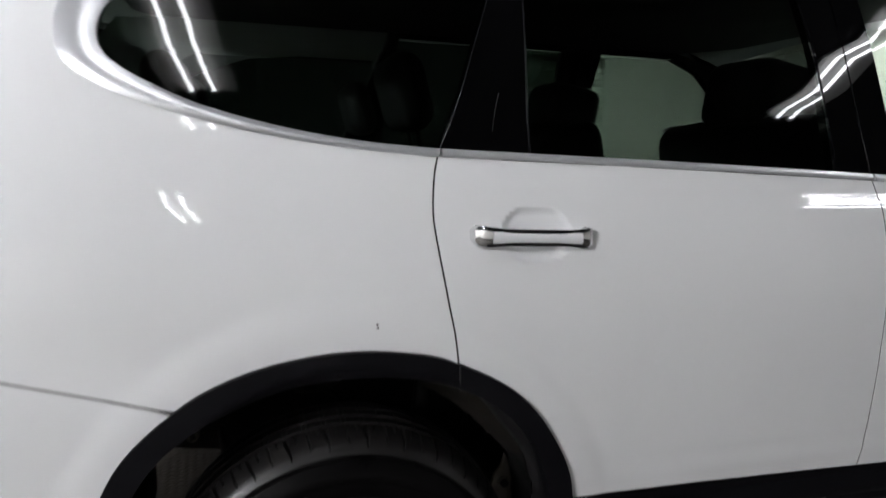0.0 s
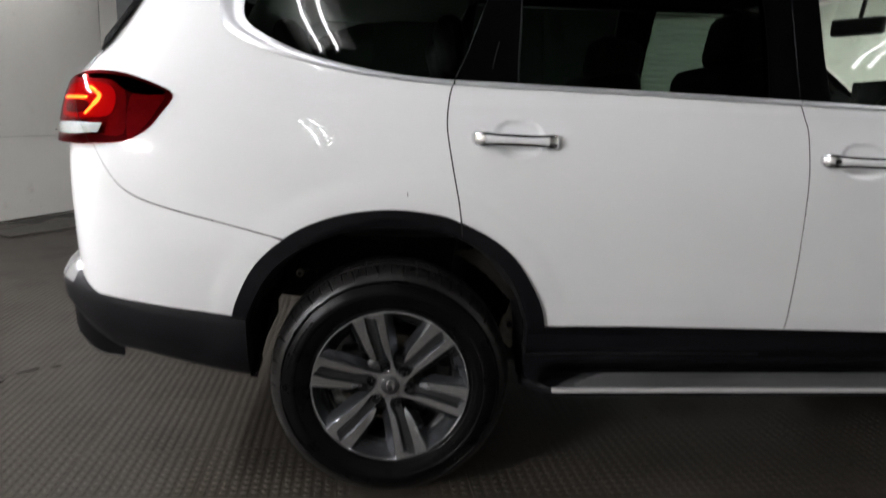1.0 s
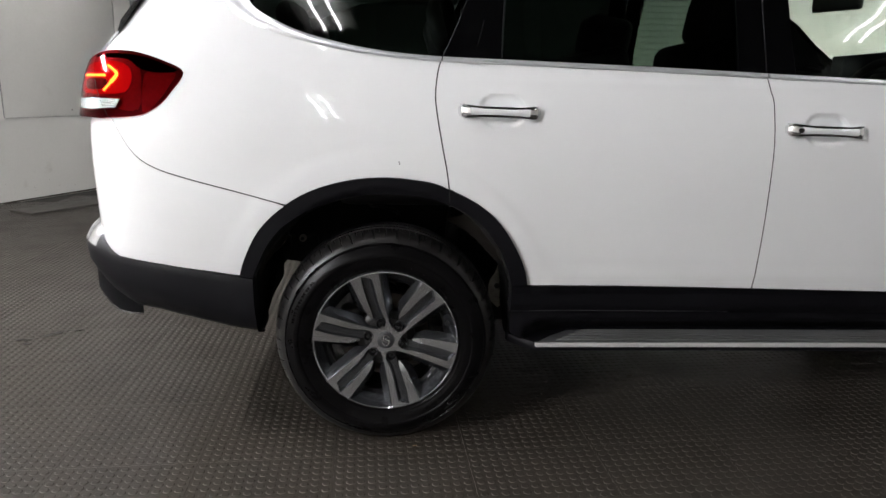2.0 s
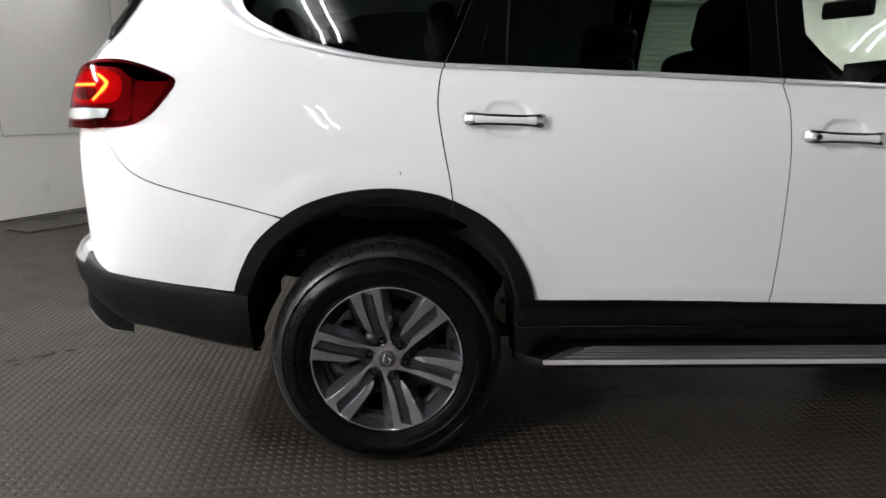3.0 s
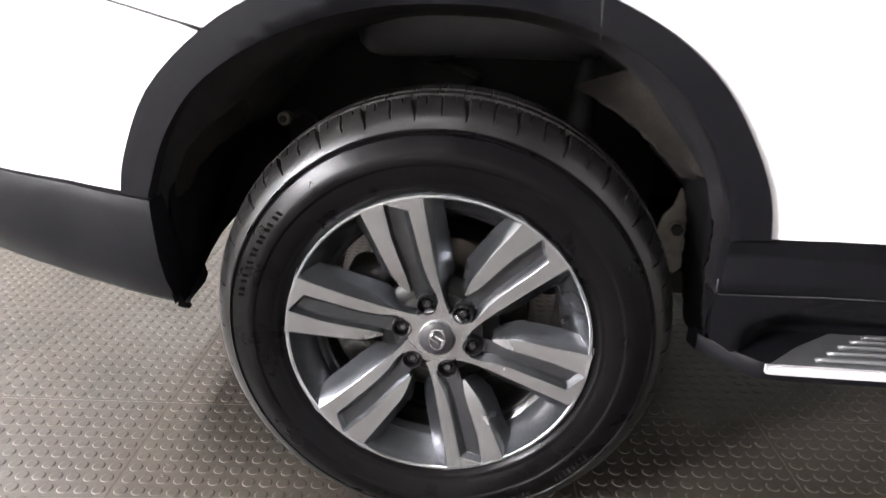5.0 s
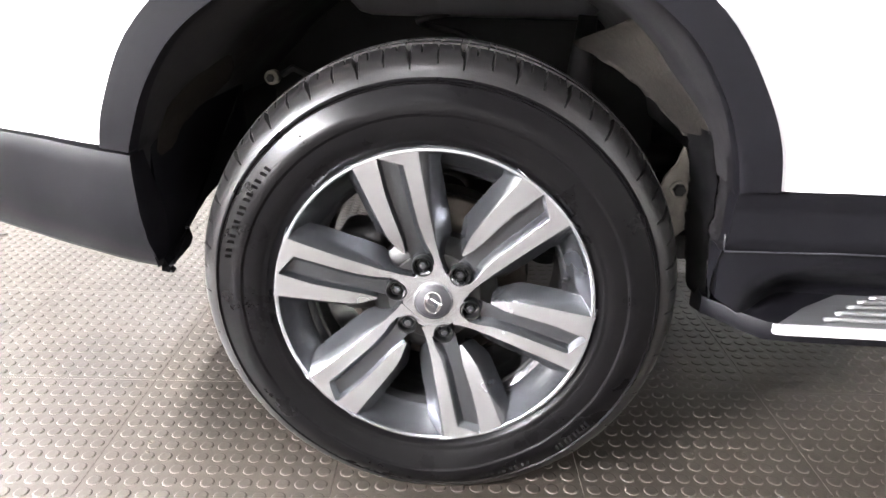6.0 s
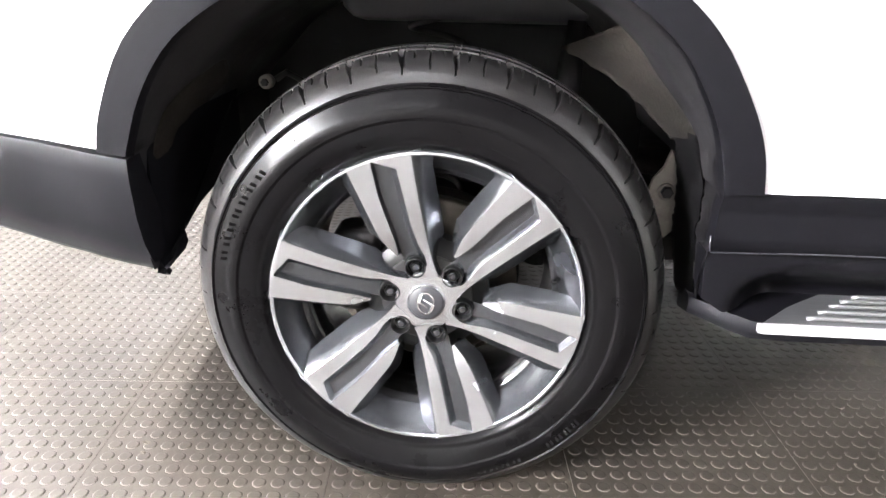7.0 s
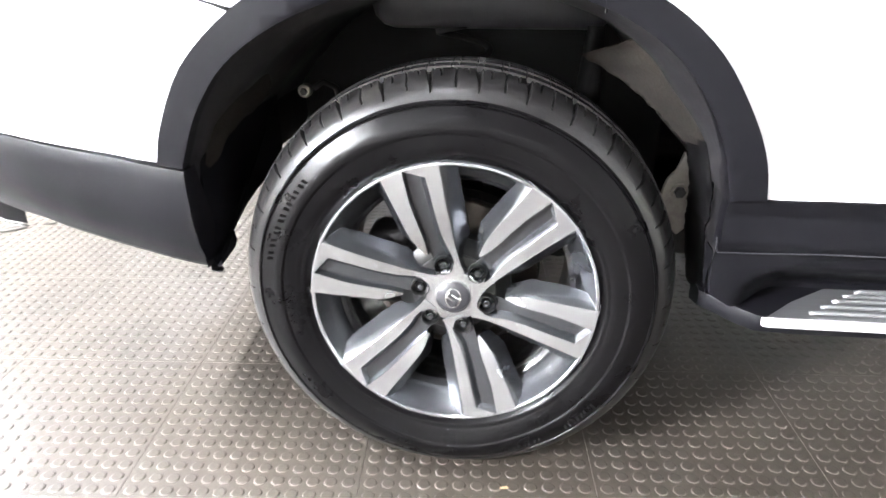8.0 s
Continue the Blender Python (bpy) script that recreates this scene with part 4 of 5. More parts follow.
keep(part("shock_absorber", tube([(0.20, 0.42, 0.28), (0.24, 0.40, 0.60), (0.25, 0.40, 0.78)], [0.03, 0.03, 0.018], 12), SEAL, car, "dark shock absorber"))
keep(part("trailing_arm", tube([(0.06, 0.36, 0.33), (0.25, 0.38, 0.38), (0.46, 0.36, 0.42)], 0.03, 10), DARK_METAL, car, "dark suspension arm"))
keep(part("coil_spring", tube([(-0.02 + 0.055 * math.cos(a), 0.47 + 0.055 * math.sin(a), 0.42 + a * 0.012) for a in np.linspace(0, 30, 120)], 0.008, 6), DARK_METAL, car, "dark coil spring"))


# ---- wheels ----
HUB = 0.362
DROP = 0.014  # the floor lies this far under z = 0


def spoke_meshes():
    """One split spoke along +x: its two machined faces, and the painted flanks and groove between them."""
    main, second, paint = bmesh.new(), bmesh.new(), bmesh.new()

    def face(bm, rows):
        vs = [(bm.verts.new((r, y, a)), bm.verts.new((r, y, b))) for r, a, b, y in rows]
        for p, q in zip(vs, vs[1:]):
            bm.faces.new((p[0], p[1], q[1], q[0]))

    def flank(rows, pick, foot, drop):
        vs = []
        for r, a, b, y in rows:
            t = a if pick < 0 else b
            f, d = foot(r), drop(r)
            vs.append([paint.verts.new((r, y + d * k, t + pick * f * s)) for k, s in ((0.0, 0.0), (0.10, 0.16), (0.55, 0.55), (1.0, 1.0))])
        for p, q in zip(vs, vs[1:]):
            for n in range(3):
                paint.faces.new((p[n], p[n + 1], q[n + 1], q[n]))

    face(main, MAIN)
    face(second, SECOND)
    flank(MAIN, -1, lambda r: 0.010 + 0.017 * smooth(0.06, 0.11, r), lambda r: 0.034 if r < 0.21 else 0.034 - 0.6 * (r - 0.21))
    flank(MAIN[2:-1], 1, lambda r: 0.0105 if r > 0.07 else 0.004, lambda r: 0.0125)
    flank(SECOND, 1, lambda r: 0.008 + 0.013 * smooth(0.09, 0.13, r), lambda r: 0.034 if r < 0.21 else 0.034 - 0.6 * (r - 0.21))
    flank(SECOND[1:], -1, lambda r: 0.003, lambda r: 0.0125)
    floor_rows = [(0.2385, 0.0085, 0.0115, 0.0095), (0.227, -0.0120, 0.0118, 0.0112), (0.19, -0.0095, 0.0152, 0.0136), (0.157, -0.0072, 0.0150, 0.0166), (0.13, -0.0055, 0.0142, 0.0198), (0.10, -0.0068, 0.0150, 0.0236), (0.074, -0.0120, 0.016, 0.027), (0.05, -0.015, 0.012, 0.030)]
    face(paint, floor_rows)
    return main, second, paint


def turned(bm, ang):
    bmesh.ops.transform(bm, matrix=Matrix.Translation((0, 0, HUB)) @ Matrix.Rotation(-radians(ang), 4, "Y"), verts=bm.verts[:])
    bmesh.ops.recalc_face_normals(bm, faces=bm.faces)
    return bm


MAIN = [(0.2470, -0.0498, 0.0108, -0.0045), (0.2400, -0.0488, -0.0010, -0.0036), (0.2270, -0.0468, -0.0222, -0.0022), (0.190, -0.0418, -0.0198, 0.0010), (0.157, -0.0378, -0.0174, 0.0040), (0.130, -0.0350, -0.0158, 0.0075), (0.100, -0.0318, -0.0168, 0.0112), (0.078, -0.0306, -0.0208, 0.0136), (0.062, -0.0300, -0.0200, 0.0146), (0.050, -0.0305, -0.0100, 0.0149), (0.040, -0.0320, 0.0100, 0.0150)]
SECOND = [(0.2470, 0.0125, 0.0515, -0.0045), (0.2400, 0.0135, 0.0506, -0.0036), (0.1925, 0.0180, 0.0456, 0.0010), (0.160, 0.0178, 0.0420, 0.0040), (0.127, 0.0168, 0.0378, 0.0075), (0.112, 0.0168, 0.0335, 0.0104), (0.088, 0.0195, 0.0230, 0.0165)]
SPOKE_AT = [107 - 60 * k for k in range(6)]


def car_wheel():
    """Alloy wheel with six split spokes, and its tyre; outer face at y = 0, on the floor at z = 0."""
    hub_bm = disc(0.075, 0.030, 0.16, (0, 0, HUB), 32)
    wheel = part("wheel", hub_bm, DARK_METAL, car, "alloy wheel with machined split spokes")
    # tyre: sidewall and tread
    wall_prof = [(0.2440, 0.016), (0.2500, 0.006), (0.2565, 0.001), (0.2600, -0.004), (0.2655, -0.0075), (0.2680, -0.0072), (0.2705, -0.0088), (0.2822, -0.0118), (0.2960, -0.0128), (0.2985, -0.0129), (0.2996, -0.0146), (0.3020, -0.0152), (0.3110, -0.0150), (0.3190, -0.0124), (0.3270, -0.0086), (0.3349, -0.0045), (0.3398, -0.0020), (0.3406, -0.0027), (0.3417, 0.0002), (0.3430, 0.0002), (0.3442, -0.0014), (0.3461, 0.0016), (0.3486, 0.0040)]
    bm, _ = lathe([(r, y) for r, y in wall_prof], 192, (0, 0, HUB))
    for v in bm.verts:
        r, a = math.hypot(v.co.x, v.co.z - HUB), math.degrees(math.atan2(v.co.z - HUB, v.co.x))
        mid = smooth(0.262, 0.305, r) * (1 - smooth(0.325, 0.352, r))
        # the wall bellies out over the contact patch, and waves slightly over the cords
        v.co.y -= mid * (0.011 * math.exp(-((a + 90) / 24) ** 2) + 0.0007 * math.sin(radians(a) * 5) + 0.0005 * math.sin(radians(a) * 13 + 1))
    lathe([(0.250, 0.232), (0.30, 0.246), (0.340, 0.240), (0.362, 0.222)], 96, (0, 0, HUB), bm)
    for v in bm.verts:
        v.co.z = max(v.co.z, 0.0022 - DROP)
    bmesh.ops.recalc_face_normals(bm, faces=bm.faces)
    tyre = part("tyre", bm, RUBBER, wheel, "black road tyre with moulded sidewall", 60)
    PITCHES, STEP = 30, 48
    shoulder = spline([(0.3484, 0.0038), (0.3568, 0.0085), (0.3651, 0.0150), (0.3733, 0.0255), (0.3803, 0.0400), (0.3853, 0.0555), (0.3873, 0.0640)], 3)
    ns = len(shoulder) - 1
    tread_prof = shoulder + [(0.3803, 0.0645), (0.3803, 0.0715), (0.3893, 0.0720), (0.3903, 0.0970), (0.3828, 0.0975), (0.3828, 0.1065), (0.3913, 0.1070), (0.3913, 0.1350), (0.3828, 0.1355), (0.3828, 0.1455), (0.3903, 0.1460), (0.3893, 0.1730), (0.3808, 0.1735), (0.3808, 0.1815), (0.3873, 0.1820), (0.3798, 0.2080), (0.3678, 0.2260)]

    def sipe(i, k):
        """How deep the tread is cut at row i, step k: curved slots, fine sipes and short notches in turn."""
        q = (k % STEP / STEP * 24 + 12) % 24 - 12
        if i <= ns:
            t = i / ns
            slot = q - 3.2 * max(t - 0.45, 0)
            wide = 0.45 + 0.95 * smooth(0.35, 0.75, t)
            d = -0.0085 * smooth(0.16, 0.42, t) * (1 - smooth(wide * 0.6, wide, abs(slot)))
            for at, start, deep in ((11, 0.34, 0.0050), (5.0, 0.70, 0.0045), (-6.0, 0.62, 0.0045), (-2.6, 0.86, 0.004), (8.0, 0.88, 0.004)):
                gap = abs(q - at - 1.5 * t) % 24
                if min(gap, 24 - gap) < 0.27:
                    d = min(d, -deep * smooth(start, start + 0.10, t))
            return d
        j = i - ns
        if j in (3, 4, 7, 8, 11, 12):
            return -0.005 if (k + j * 6) % 24 == 0 else 0
        return 0

    bm, _ = lathe(tread_prof, PITCHES * STEP, (0, 0, HUB), warp=sipe)
    for v in bm.verts:
        v.co.z = max(v.co.z, 0.0022 - DROP)
    bmesh.ops.recalc_face_normals(bm, faces=bm.faces)
    part("tread", bm, TREAD, tyre, "dusty siped tread", 32)
    # raised moulded marks on the sidewall, kept as plain bars
    bm = bmesh.new()
    for start, n, gap, r0, hgt in ((166, 7, 4.4, 0.318, 0.020), (-38, 4, 3.4, 0.318, 0.018), (-60, 5, 3.8, 0.318, 0.018), (78, 14, 1.3, 0.2765, 0.004), (-92, 24, 1.3, 0.2765, 0.004)):
        for k in range(n):
            a = radians(start - k * gap)
            for w in (-0.5, 0.5):
                aa = a + w * radians(gap) * 0.42
                for rr in ((r0 - hgt / 2, r0 + hgt / 2),):
                    yb = float(np.interp(rr[0] + hgt / 2, [0.2705, 0.282, 0.2985, 0.302, 0.311, 0.319, 0.327], [-0.0088, -0.0118, -0.0129, -0.0152, -0.0150, -0.0124, -0.0086])) + 0.0001
                    m = Matrix.Translation((0, 0, HUB)) @ Matrix.Rotation(-aa, 4, "Y") @ Matrix.Translation(((rr[0] + rr[1]) / 2, yb, 0)) @ Matrix.Rotation(radians(-22 if hgt > 0.01 else 0), 4, "Z") @ Matrix.Diagonal((hgt, 0.0009, 0.0046 if hgt > 0.01 else 0.0012, 1))
                    bmesh.ops.create_cube(bm, size=1, matrix=m)
    for k in range(5):
        for j in range(3):
            a = radians(-25 - k * 1.15)
            m = Matrix.Translation((0, 0, HUB)) @ Matrix.Rotation(-a, 4, "Y") @ Matrix.Translation((0.303 + 0.0075 * j, -0.0135 + 0.0012 * j, 0)) @ Matrix.Diagonal((0.004, 0.002, 0.003, 1))
            bmesh.ops.create_cube(bm, size=1, matrix=m)
    tagged(part("sidewall_relief", bm, RUBBER, tyre, "raised moulded bars", None), kind="stuff")
    # rim lip and dish
    bm, _ = lathe([(0.2520, 0.014), (0.2525, 0.004), (0.2518, -0.002), (0.2502, -0.0044), (0.2468, -0.0046), (0.2447, -0.002)], 144, (0, 0, HUB))
    bmesh.ops.recalc_face_normals(bm, faces=bm.faces)
    rim = part("rim", bm, MACHINED, wheel, "machined bright rim edge", 40)
    bm, _ = lathe([(0.2447, -0.0022), (0.241, 0.008), (0.228, 0.027), (0.2150, 0.042), (0.2135, 0.046)], 144, (0, 0, HUB))
    bmesh.ops.recalc_face_normals(bm, faces=bm.faces)
    part("rim_dish", bm, RIM_GREY, wheel, "grey painted rim dish", 30)
    bm, _ = lathe([(0.2140, 0.045), (0.208, 0.050), (0.2045, 0.054), (0.2045, 0.062), (0.208, 0.066), (0.208, 0.085), (0.204, 0.092), (0.204, 0.20), (0.225, 0.232), (0.244, 0.236)], 144, (0, 0, HUB))
    bmesh.ops.recalc_face_normals(bm, faces=bm.faces)
    part("barrel", bm, BARREL, wheel, "black painted rim barrel", 30)
    # hub face
    bm, rings = lathe([(0.050, 0.030), (0.050, 0.018), (0.0485, 0.0164), (0.030, 0.0158)], 96, (0, 0, HUB))
    bm.faces.new(rings[-1])
    bmesh.ops.recalc_face_normals(bm, faces=bm.faces)
    part("hub_face", bm, MACHINED, wheel, "machined hub face", 30)
    bm, _ = lathe([(0.102, 0.070), (0.102, 0.046), (0.092, 0.038), (0.070, 0.032), (0.045, 0.030)], 96, (0, 0, HUB))
    bmesh.ops.recalc_face_normals(bm, faces=bm.faces)
    part("hub_skirt", bm, MATT_BLACK, wheel, "black painted hub web", 40)
    for ang in SPOKE_AT:
        main, second, paint = spoke_meshes()
        spoke = part("spoke", turned(main, ang), MACHINED, wheel, "", 12)
        part("spoke", turned(second, ang), MACHINED, wheel, "", 12)
        part("spoke_flank", turned(paint, ang), RIM_GREY, wheel, "", 28)
        end = prism([(0.2467, -0.0040, 0.0110), (0.2268, -0.0018, -0.0224), (0.2262, 0.0118, -0.0125), (0.2380, 0.0102, 0.0088)], (0.002, 0.0, 0.002))
        part("groove_end", turned(end, ang), MACHINED, wheel, "", 20)
        c = (0.0605 * math.cos(radians(ang)), 0, HUB + 0.0605 * math.sin(radians(ang)))
        bm, rings = lathe([(0.0172, 0.034), (0.0170, 0.0150), (0.0162, 0.0138), (0.0148, 0.0142), (0.0138, 0.030), (0.0130, 0.040)], 24, c)
        bm.faces.new(rings[-1][::-1])
        part("nut_pocket", bm, MATT_BLACK, wheel, "black nut recess", 40)
        bm = disc(0.0098, 0.0190, 0.04, c, 6, 0.002)
        part("wheel_nut", bm, MATT_BLACK, wheel, "black wheel nut", 20)
        part("nut_end", disc(0.0058, 0.0180, 0.0195, c, 14, 0.001), RIM_GREY, wheel)
    cap = part("centre_cap", disc(0.0300, 0.0095, 0.020, (0, 0, HUB), 48, 0.004), CAP_GREY, wheel, "dark grey centre cap with a bright emblem", 50)
    part("cap_ring", lathe([(0.0305, 0.015), (0.0312, 0.0125), (0.030, 0.0118)], 48, (0, 0, HUB))[0], MACHINED, wheel)
    # emblem as a plain ring with a folded band
    ring = tube([(0.013 * math.cos(a) , 0.0085, HUB + 0.0185 * math.sin(a)) for a in np.linspace(0, 2 * math.pi, 33)], 0.0014, 6)
    tube([(-0.006, 0.0085, HUB + 0.015), (-0.011, 0.0085, HUB + 0.002), (0.003, 0.0085, HUB - 0.007)], 0.0022, 6, ring)
    tube([(0.006, 0.0085, HUB - 0.015), (0.011, 0.0085, HUB - 0.002), (-0.003, 0.0085, HUB + 0.007)], 0.0022, 6, ring)
    part("emblem", ring, CHROME, wheel, "bright oval emblem", 60)
    part("valve", tube([(0.214 * math.cos(0.20), 0.034, HUB + 0.214 * math.sin(0.20)), (0.205 * math.cos(0.20), 0.022, HUB + 0.205 * math.sin(0.20))], 0.005, 10), GLOSS_BLACK, wheel, "black tyre valve")
    part("balance_weight", box(0.020, 0.010, 0.034, (-0.186, 0.085, HUB + 0.07), 0.002), DISC, wheel)
    # brake
    bm, _ = lathe([(0.075, 0.10), (0.145, 0.10), (0.149, 0.103), (0.149, 0.122), (0.145, 0.125)], 64, (0, 0, HUB))
    part("brake_disc", bm, DISC, wheel, "grey steel brake disc", 30)
    bm, rings = lathe([(0.155, 0.150), (0.153, 0.160), (0.06, 0.165)], 64, (0, 0, HUB))
    part("dust_shield", bm, DARK_METAL, wheel, "dark brake dust shield", 40)
    bm = box(0.08, 0.09, 0.15, (-0.125, 0.115, HUB + 0.02), 0.02, 3)
    part("caliper", bm, DARK_METAL, wheel, "dark brake caliper")
    return wheel


rear_wheel = car_wheel()
for x, far in ((2.95, False), (0.0, True), (2.95, True)):
    c = copy_thing(rear_wheel, pose(x, WIDE if far else 0, 0, 0, 0, 0))
    if far:
        c.scale = (1, -1, 1)

# ---- the far side: the same pressings, mirrored ----
twins = {}
for ob in side:
    t = new(ob.name.split(".")[0], ob.data)
    twins[ob] = t
    up = twins.get(ob.parent)
    t.parent = up or car
    if not up:
        t.scale, t.location = (1, -1, 1), (0, WIDE, 0)
    tagged(t, ob.get("label", ""))

# ---- roof, tail, bonnet, floor pan ----
def bridge(name, xs_z, mat, label, edge, n=14, crown=0.04, thick=0.02):
    """A panel spanning the car from side to side: rows of (x, z at the edge)."""
    bm = bmesh.new()
    rows = []
    for x, z in xs_z:
        y0 = edge(x, z)
        rows.append([bm.verts.new((x, y0 + (WIDE - 2 * y0) * j / n, z + crown * math.sin(math.pi * j / n))) for j in range(n + 1)])
    for a, b in zip(rows, rows[1:]):
        for j in range(n):
            bm.faces.new((a[j], a[j + 1], b[j + 1], b[j]))
    bmesh.ops.solidify(bm, geom=bm.faces[:], thickness=thick)
    bmesh.ops.recalc_face_normals(bm, faces=bm.faces)
    return part(name, bm, mat, car, label, 50)


bridge("roof", [(-0.72, 1.755), (-0.4, 1.81), (0.2, 1.835), (0.9, 1.835), (1.4, 1.815), (1.74, 1.79), (2.0, 1.74)], PAINT, "white roof panel", lambda x, z: 0.235, crown=0.05)
bridge("bonnet", [(2.33, 1.235), (2.7, 1.205), (3.2, 1.15), (3.55, 1.07), (3.74, 0.93), (3.79, 0.62)], PAINT, "white bonnet and nose", lambda x, z: min(side_y(x, min(z, 1.05)), 0.5) + 0.01, crown=0.03)
bm = bmesh.new()
rows = [[bm.verts.new((x, y, z)) for y, x, z in ((0.22, 2.70, 1.24), (0.93, 2.86, 1.25), (1.64, 2.70, 1.24))], [bm.verts.new((x, y, z)) for y, x, z in ((0.32, 1.98, 1.74), (0.93, 2.06, 1.785), (1.54, 1.98, 1.74))]]
for j in range(2):
    bm.faces.new((rows[0][j], rows[0][j + 1], rows[1][j + 1], rows[1][j]))
bmesh.ops.solidify(bm, geom=bm.faces[:], thickness=0.005)
part("windscreen", bm, CLEAR, car, "clear laminated windscreen")
# tailgate: glass with gloss black side fins, painted lower half
bm = bmesh.new()
rows = []
for x, z, y0 in ((-0.70, 1.72, 0.30), (-0.795, 1.55, 0.235), (-0.880, 1.42, 0.185), (-0.90, 1.385, 0.20)):
    rows.append([bm.verts.new((x - 0.10 * math.sin(math.pi * j / 12) ** 0.7, y0 + (WIDE - 2 * y0) * j / 12, z)) for j in range(13)])
for a, b in zip(rows, rows[1:]):
    for j in range(12):
        bm.faces.new((a[j], a[j + 1], b[j + 1], b[j]))
bmesh.ops.solidify(bm, geom=bm.faces[:], thickness=0.02)
bmesh.ops.recalc_face_normals(bm, faces=bm.faces)
part("tailgate_window", bm, GLOSS_BLACK, car, "dark gloss tailgate glass with wraparound edge", 60)
bm = bmesh.new()
rows = []
for x, z, y0 in ((-0.90, 1.385, 0.20), (-0.985, 1.315, 0.24), (-1.035, 1.2, 0.32), (-1.05, 1.0, 0.33), (-1.04, 0.80, 0.33), (-1.03, 0.60, 0.33)):
    rows.append([bm.verts.new((x - 0.06 * math.sin(math.pi * j / 12) ** 0.6, y0 + (WIDE - 2 * y0) * j / 12, z)) for j in range(13)])
for a, b in zip(rows, rows[1:]):
    for j in range(12):
        bm.faces.new((a[j], a[j + 1], b[j + 1], b[j]))
bmesh.ops.solidify(bm, geom=bm.faces[:], thickness=0.02)
bmesh.ops.recalc_face_normals(bm, faces=bm.faces)
part("tailgate", bm, PAINT, car, "white tailgate", 60)
part("floor_pan", box(3.0, 1.30, 0.06, (1.4, WIDE / 2, 0.37), 0.02), DARK_METAL, car, "dark underbody")
part("floor_pan", box(0.56, 1.10, 0.14, (-0.70, WIDE / 2, 0.57), 0.04), DARK_METAL, car, "dark underbody")
part("rear_axle", tube([(0, 0.2, HUB), (0, WIDE - 0.2, HUB)], 0.05, 14), DARK_METAL, car, "dark rear axle")
part("exhaust", tube([(-0.95, 1.0, 0.60), (-0.4, 0.95, 0.60), (0.3, 0.75, 0.45), (1.6, 0.62, 0.36)], 0.035, 12), DARK_METAL, car, "dark exhaust pipe")

# ---- cabin ----
for y in (0.125, WIDE - 0.125):
    lining = prism([(0.20, y - 0.025, 1.27), (0.20, y - 0.025, 1.00), (0.45, y - 0.025, 0.90), (0.55, y - 0.025, 0.60), (2.28, y - 0.025, 0.56), (2.28, y - 0.025, 1.25)], (0, 0.05, 0))
    bmesh.ops.bevel(lining, geom=lining.edges[:], offset=0.012, segments=2, affect="EDGES")
    part("door_lining", lining, INTERIOR, car, "black door lining")
part("luggage_lining", box(0.60, 0.03, 0.30, (-0.35, 0.26, 1.18), 0.01), INTERIOR, car, "black luggage bay lining")
part("luggage_lining", box(0.60, 0.03, 0.30, (-0.35, WIDE - 0.26, 1.18), 0.01), INTERIOR, car, "black luggage bay lining")
part("cabin_floor", box(1.85, 1.5, 0.03, (1.43, WIDE / 2, 0.62), 0.01), INTERIOR, car, "black carpeted cabin floor")
part("headlining", box(2.5, 1.34, 0.02, (0.65, WIDE / 2, 1.80), 0.008), INTERIOR, car, "dark headlining")


def car_seat(x, y, width, headrests, back_h=0.62, lean=16, head=None):
    bm = box(0.50, width, 0.16, (0.10, 0, 0.40), 0.05, 3)
    cushion = part("seat", bm, LEATHER, car, "black leather car seat")
    cushion.location = (x, y, 0.45)
    deep = 0.27 if head else 0.14
    bk = box(deep, width, back_h, (deep / 2 - 0.07, 0, back_h / 2), 0.06, 4)
    bmesh.ops.transform(bk, matrix=Matrix.Translation((-0.16, 0, 0.45)) @ Matrix.Rotation(-radians(lean), 4, "Y"), verts=bk.verts[:])
    part("backrest", bk, LEATHER, cushion)
    for hy in headrests:
        hb = box(deep - 0.04, 0.27, 0.20, (deep / 2 - 0.07, 0, back_h + 0.14), 0.05, 4)
        for s in (-0.05, 0.05):
            tube([(0, s, back_h - 0.02), (0, s, back_h + 0.08)], 0.007, 6, hb)
        spot = Matrix.Translation((-0.16, hy, 0.45)) @ Matrix.Rotation(-radians(lean), 4, "Y")
        if head:
            spot = Matrix.Translation((head[0], hy, head[1])) @ Matrix.Rotation(radians(10), 4, "Y") @ Matrix.Translation((0, 0, -back_h - 0.14))
        bmesh.ops.transform(hb, matrix=spot, verts=hb.verts[:])
        part("headrest", hb, LEATHER, cushion)
    return cushion


car_seat(1.42, 0.48, 0.52, (0,), 0.52, 12, (-0.20, 1.05))
car_seat(1.20, 1.38, 0.52, (0,), 0.52, 12, (-0.20, 1.05))
car_seat(0.52, WIDE / 2, 1.30, (-0.42, 0.42), 0.44)
car_seat(-0.06, WIDE / 2, 1.10, (-0.32, 0.32), 0.42)
dash = prism([(1.98, 0.20, 0.70), (1.98, 0.20, 1.12), (2.05, 0.20, 1.26), (2.45, 0.20, 1.30), (2.66, 0.20, 1.24), (2.66, 0.20, 0.70)], (0, WIDE - 0.40, 0))
bmesh.ops.bevel(dash, geom=dash.edges[:], offset=0.03, segments=3, affect="EDGES")
dashboard = part("dashboard", dash, INTERIOR, car, "black dashboard")
part("display_screen", box(0.02, 0.48, 0.115, (2.02, 0.69, 1.340), 0.008), SCREEN, dashboard, "dark centre display")
part("instrument_hood", box(0.14, 0.34, 0.10, (2.06, 0.48, 1.27), 0.04, 3), INTERIOR, dashboard)
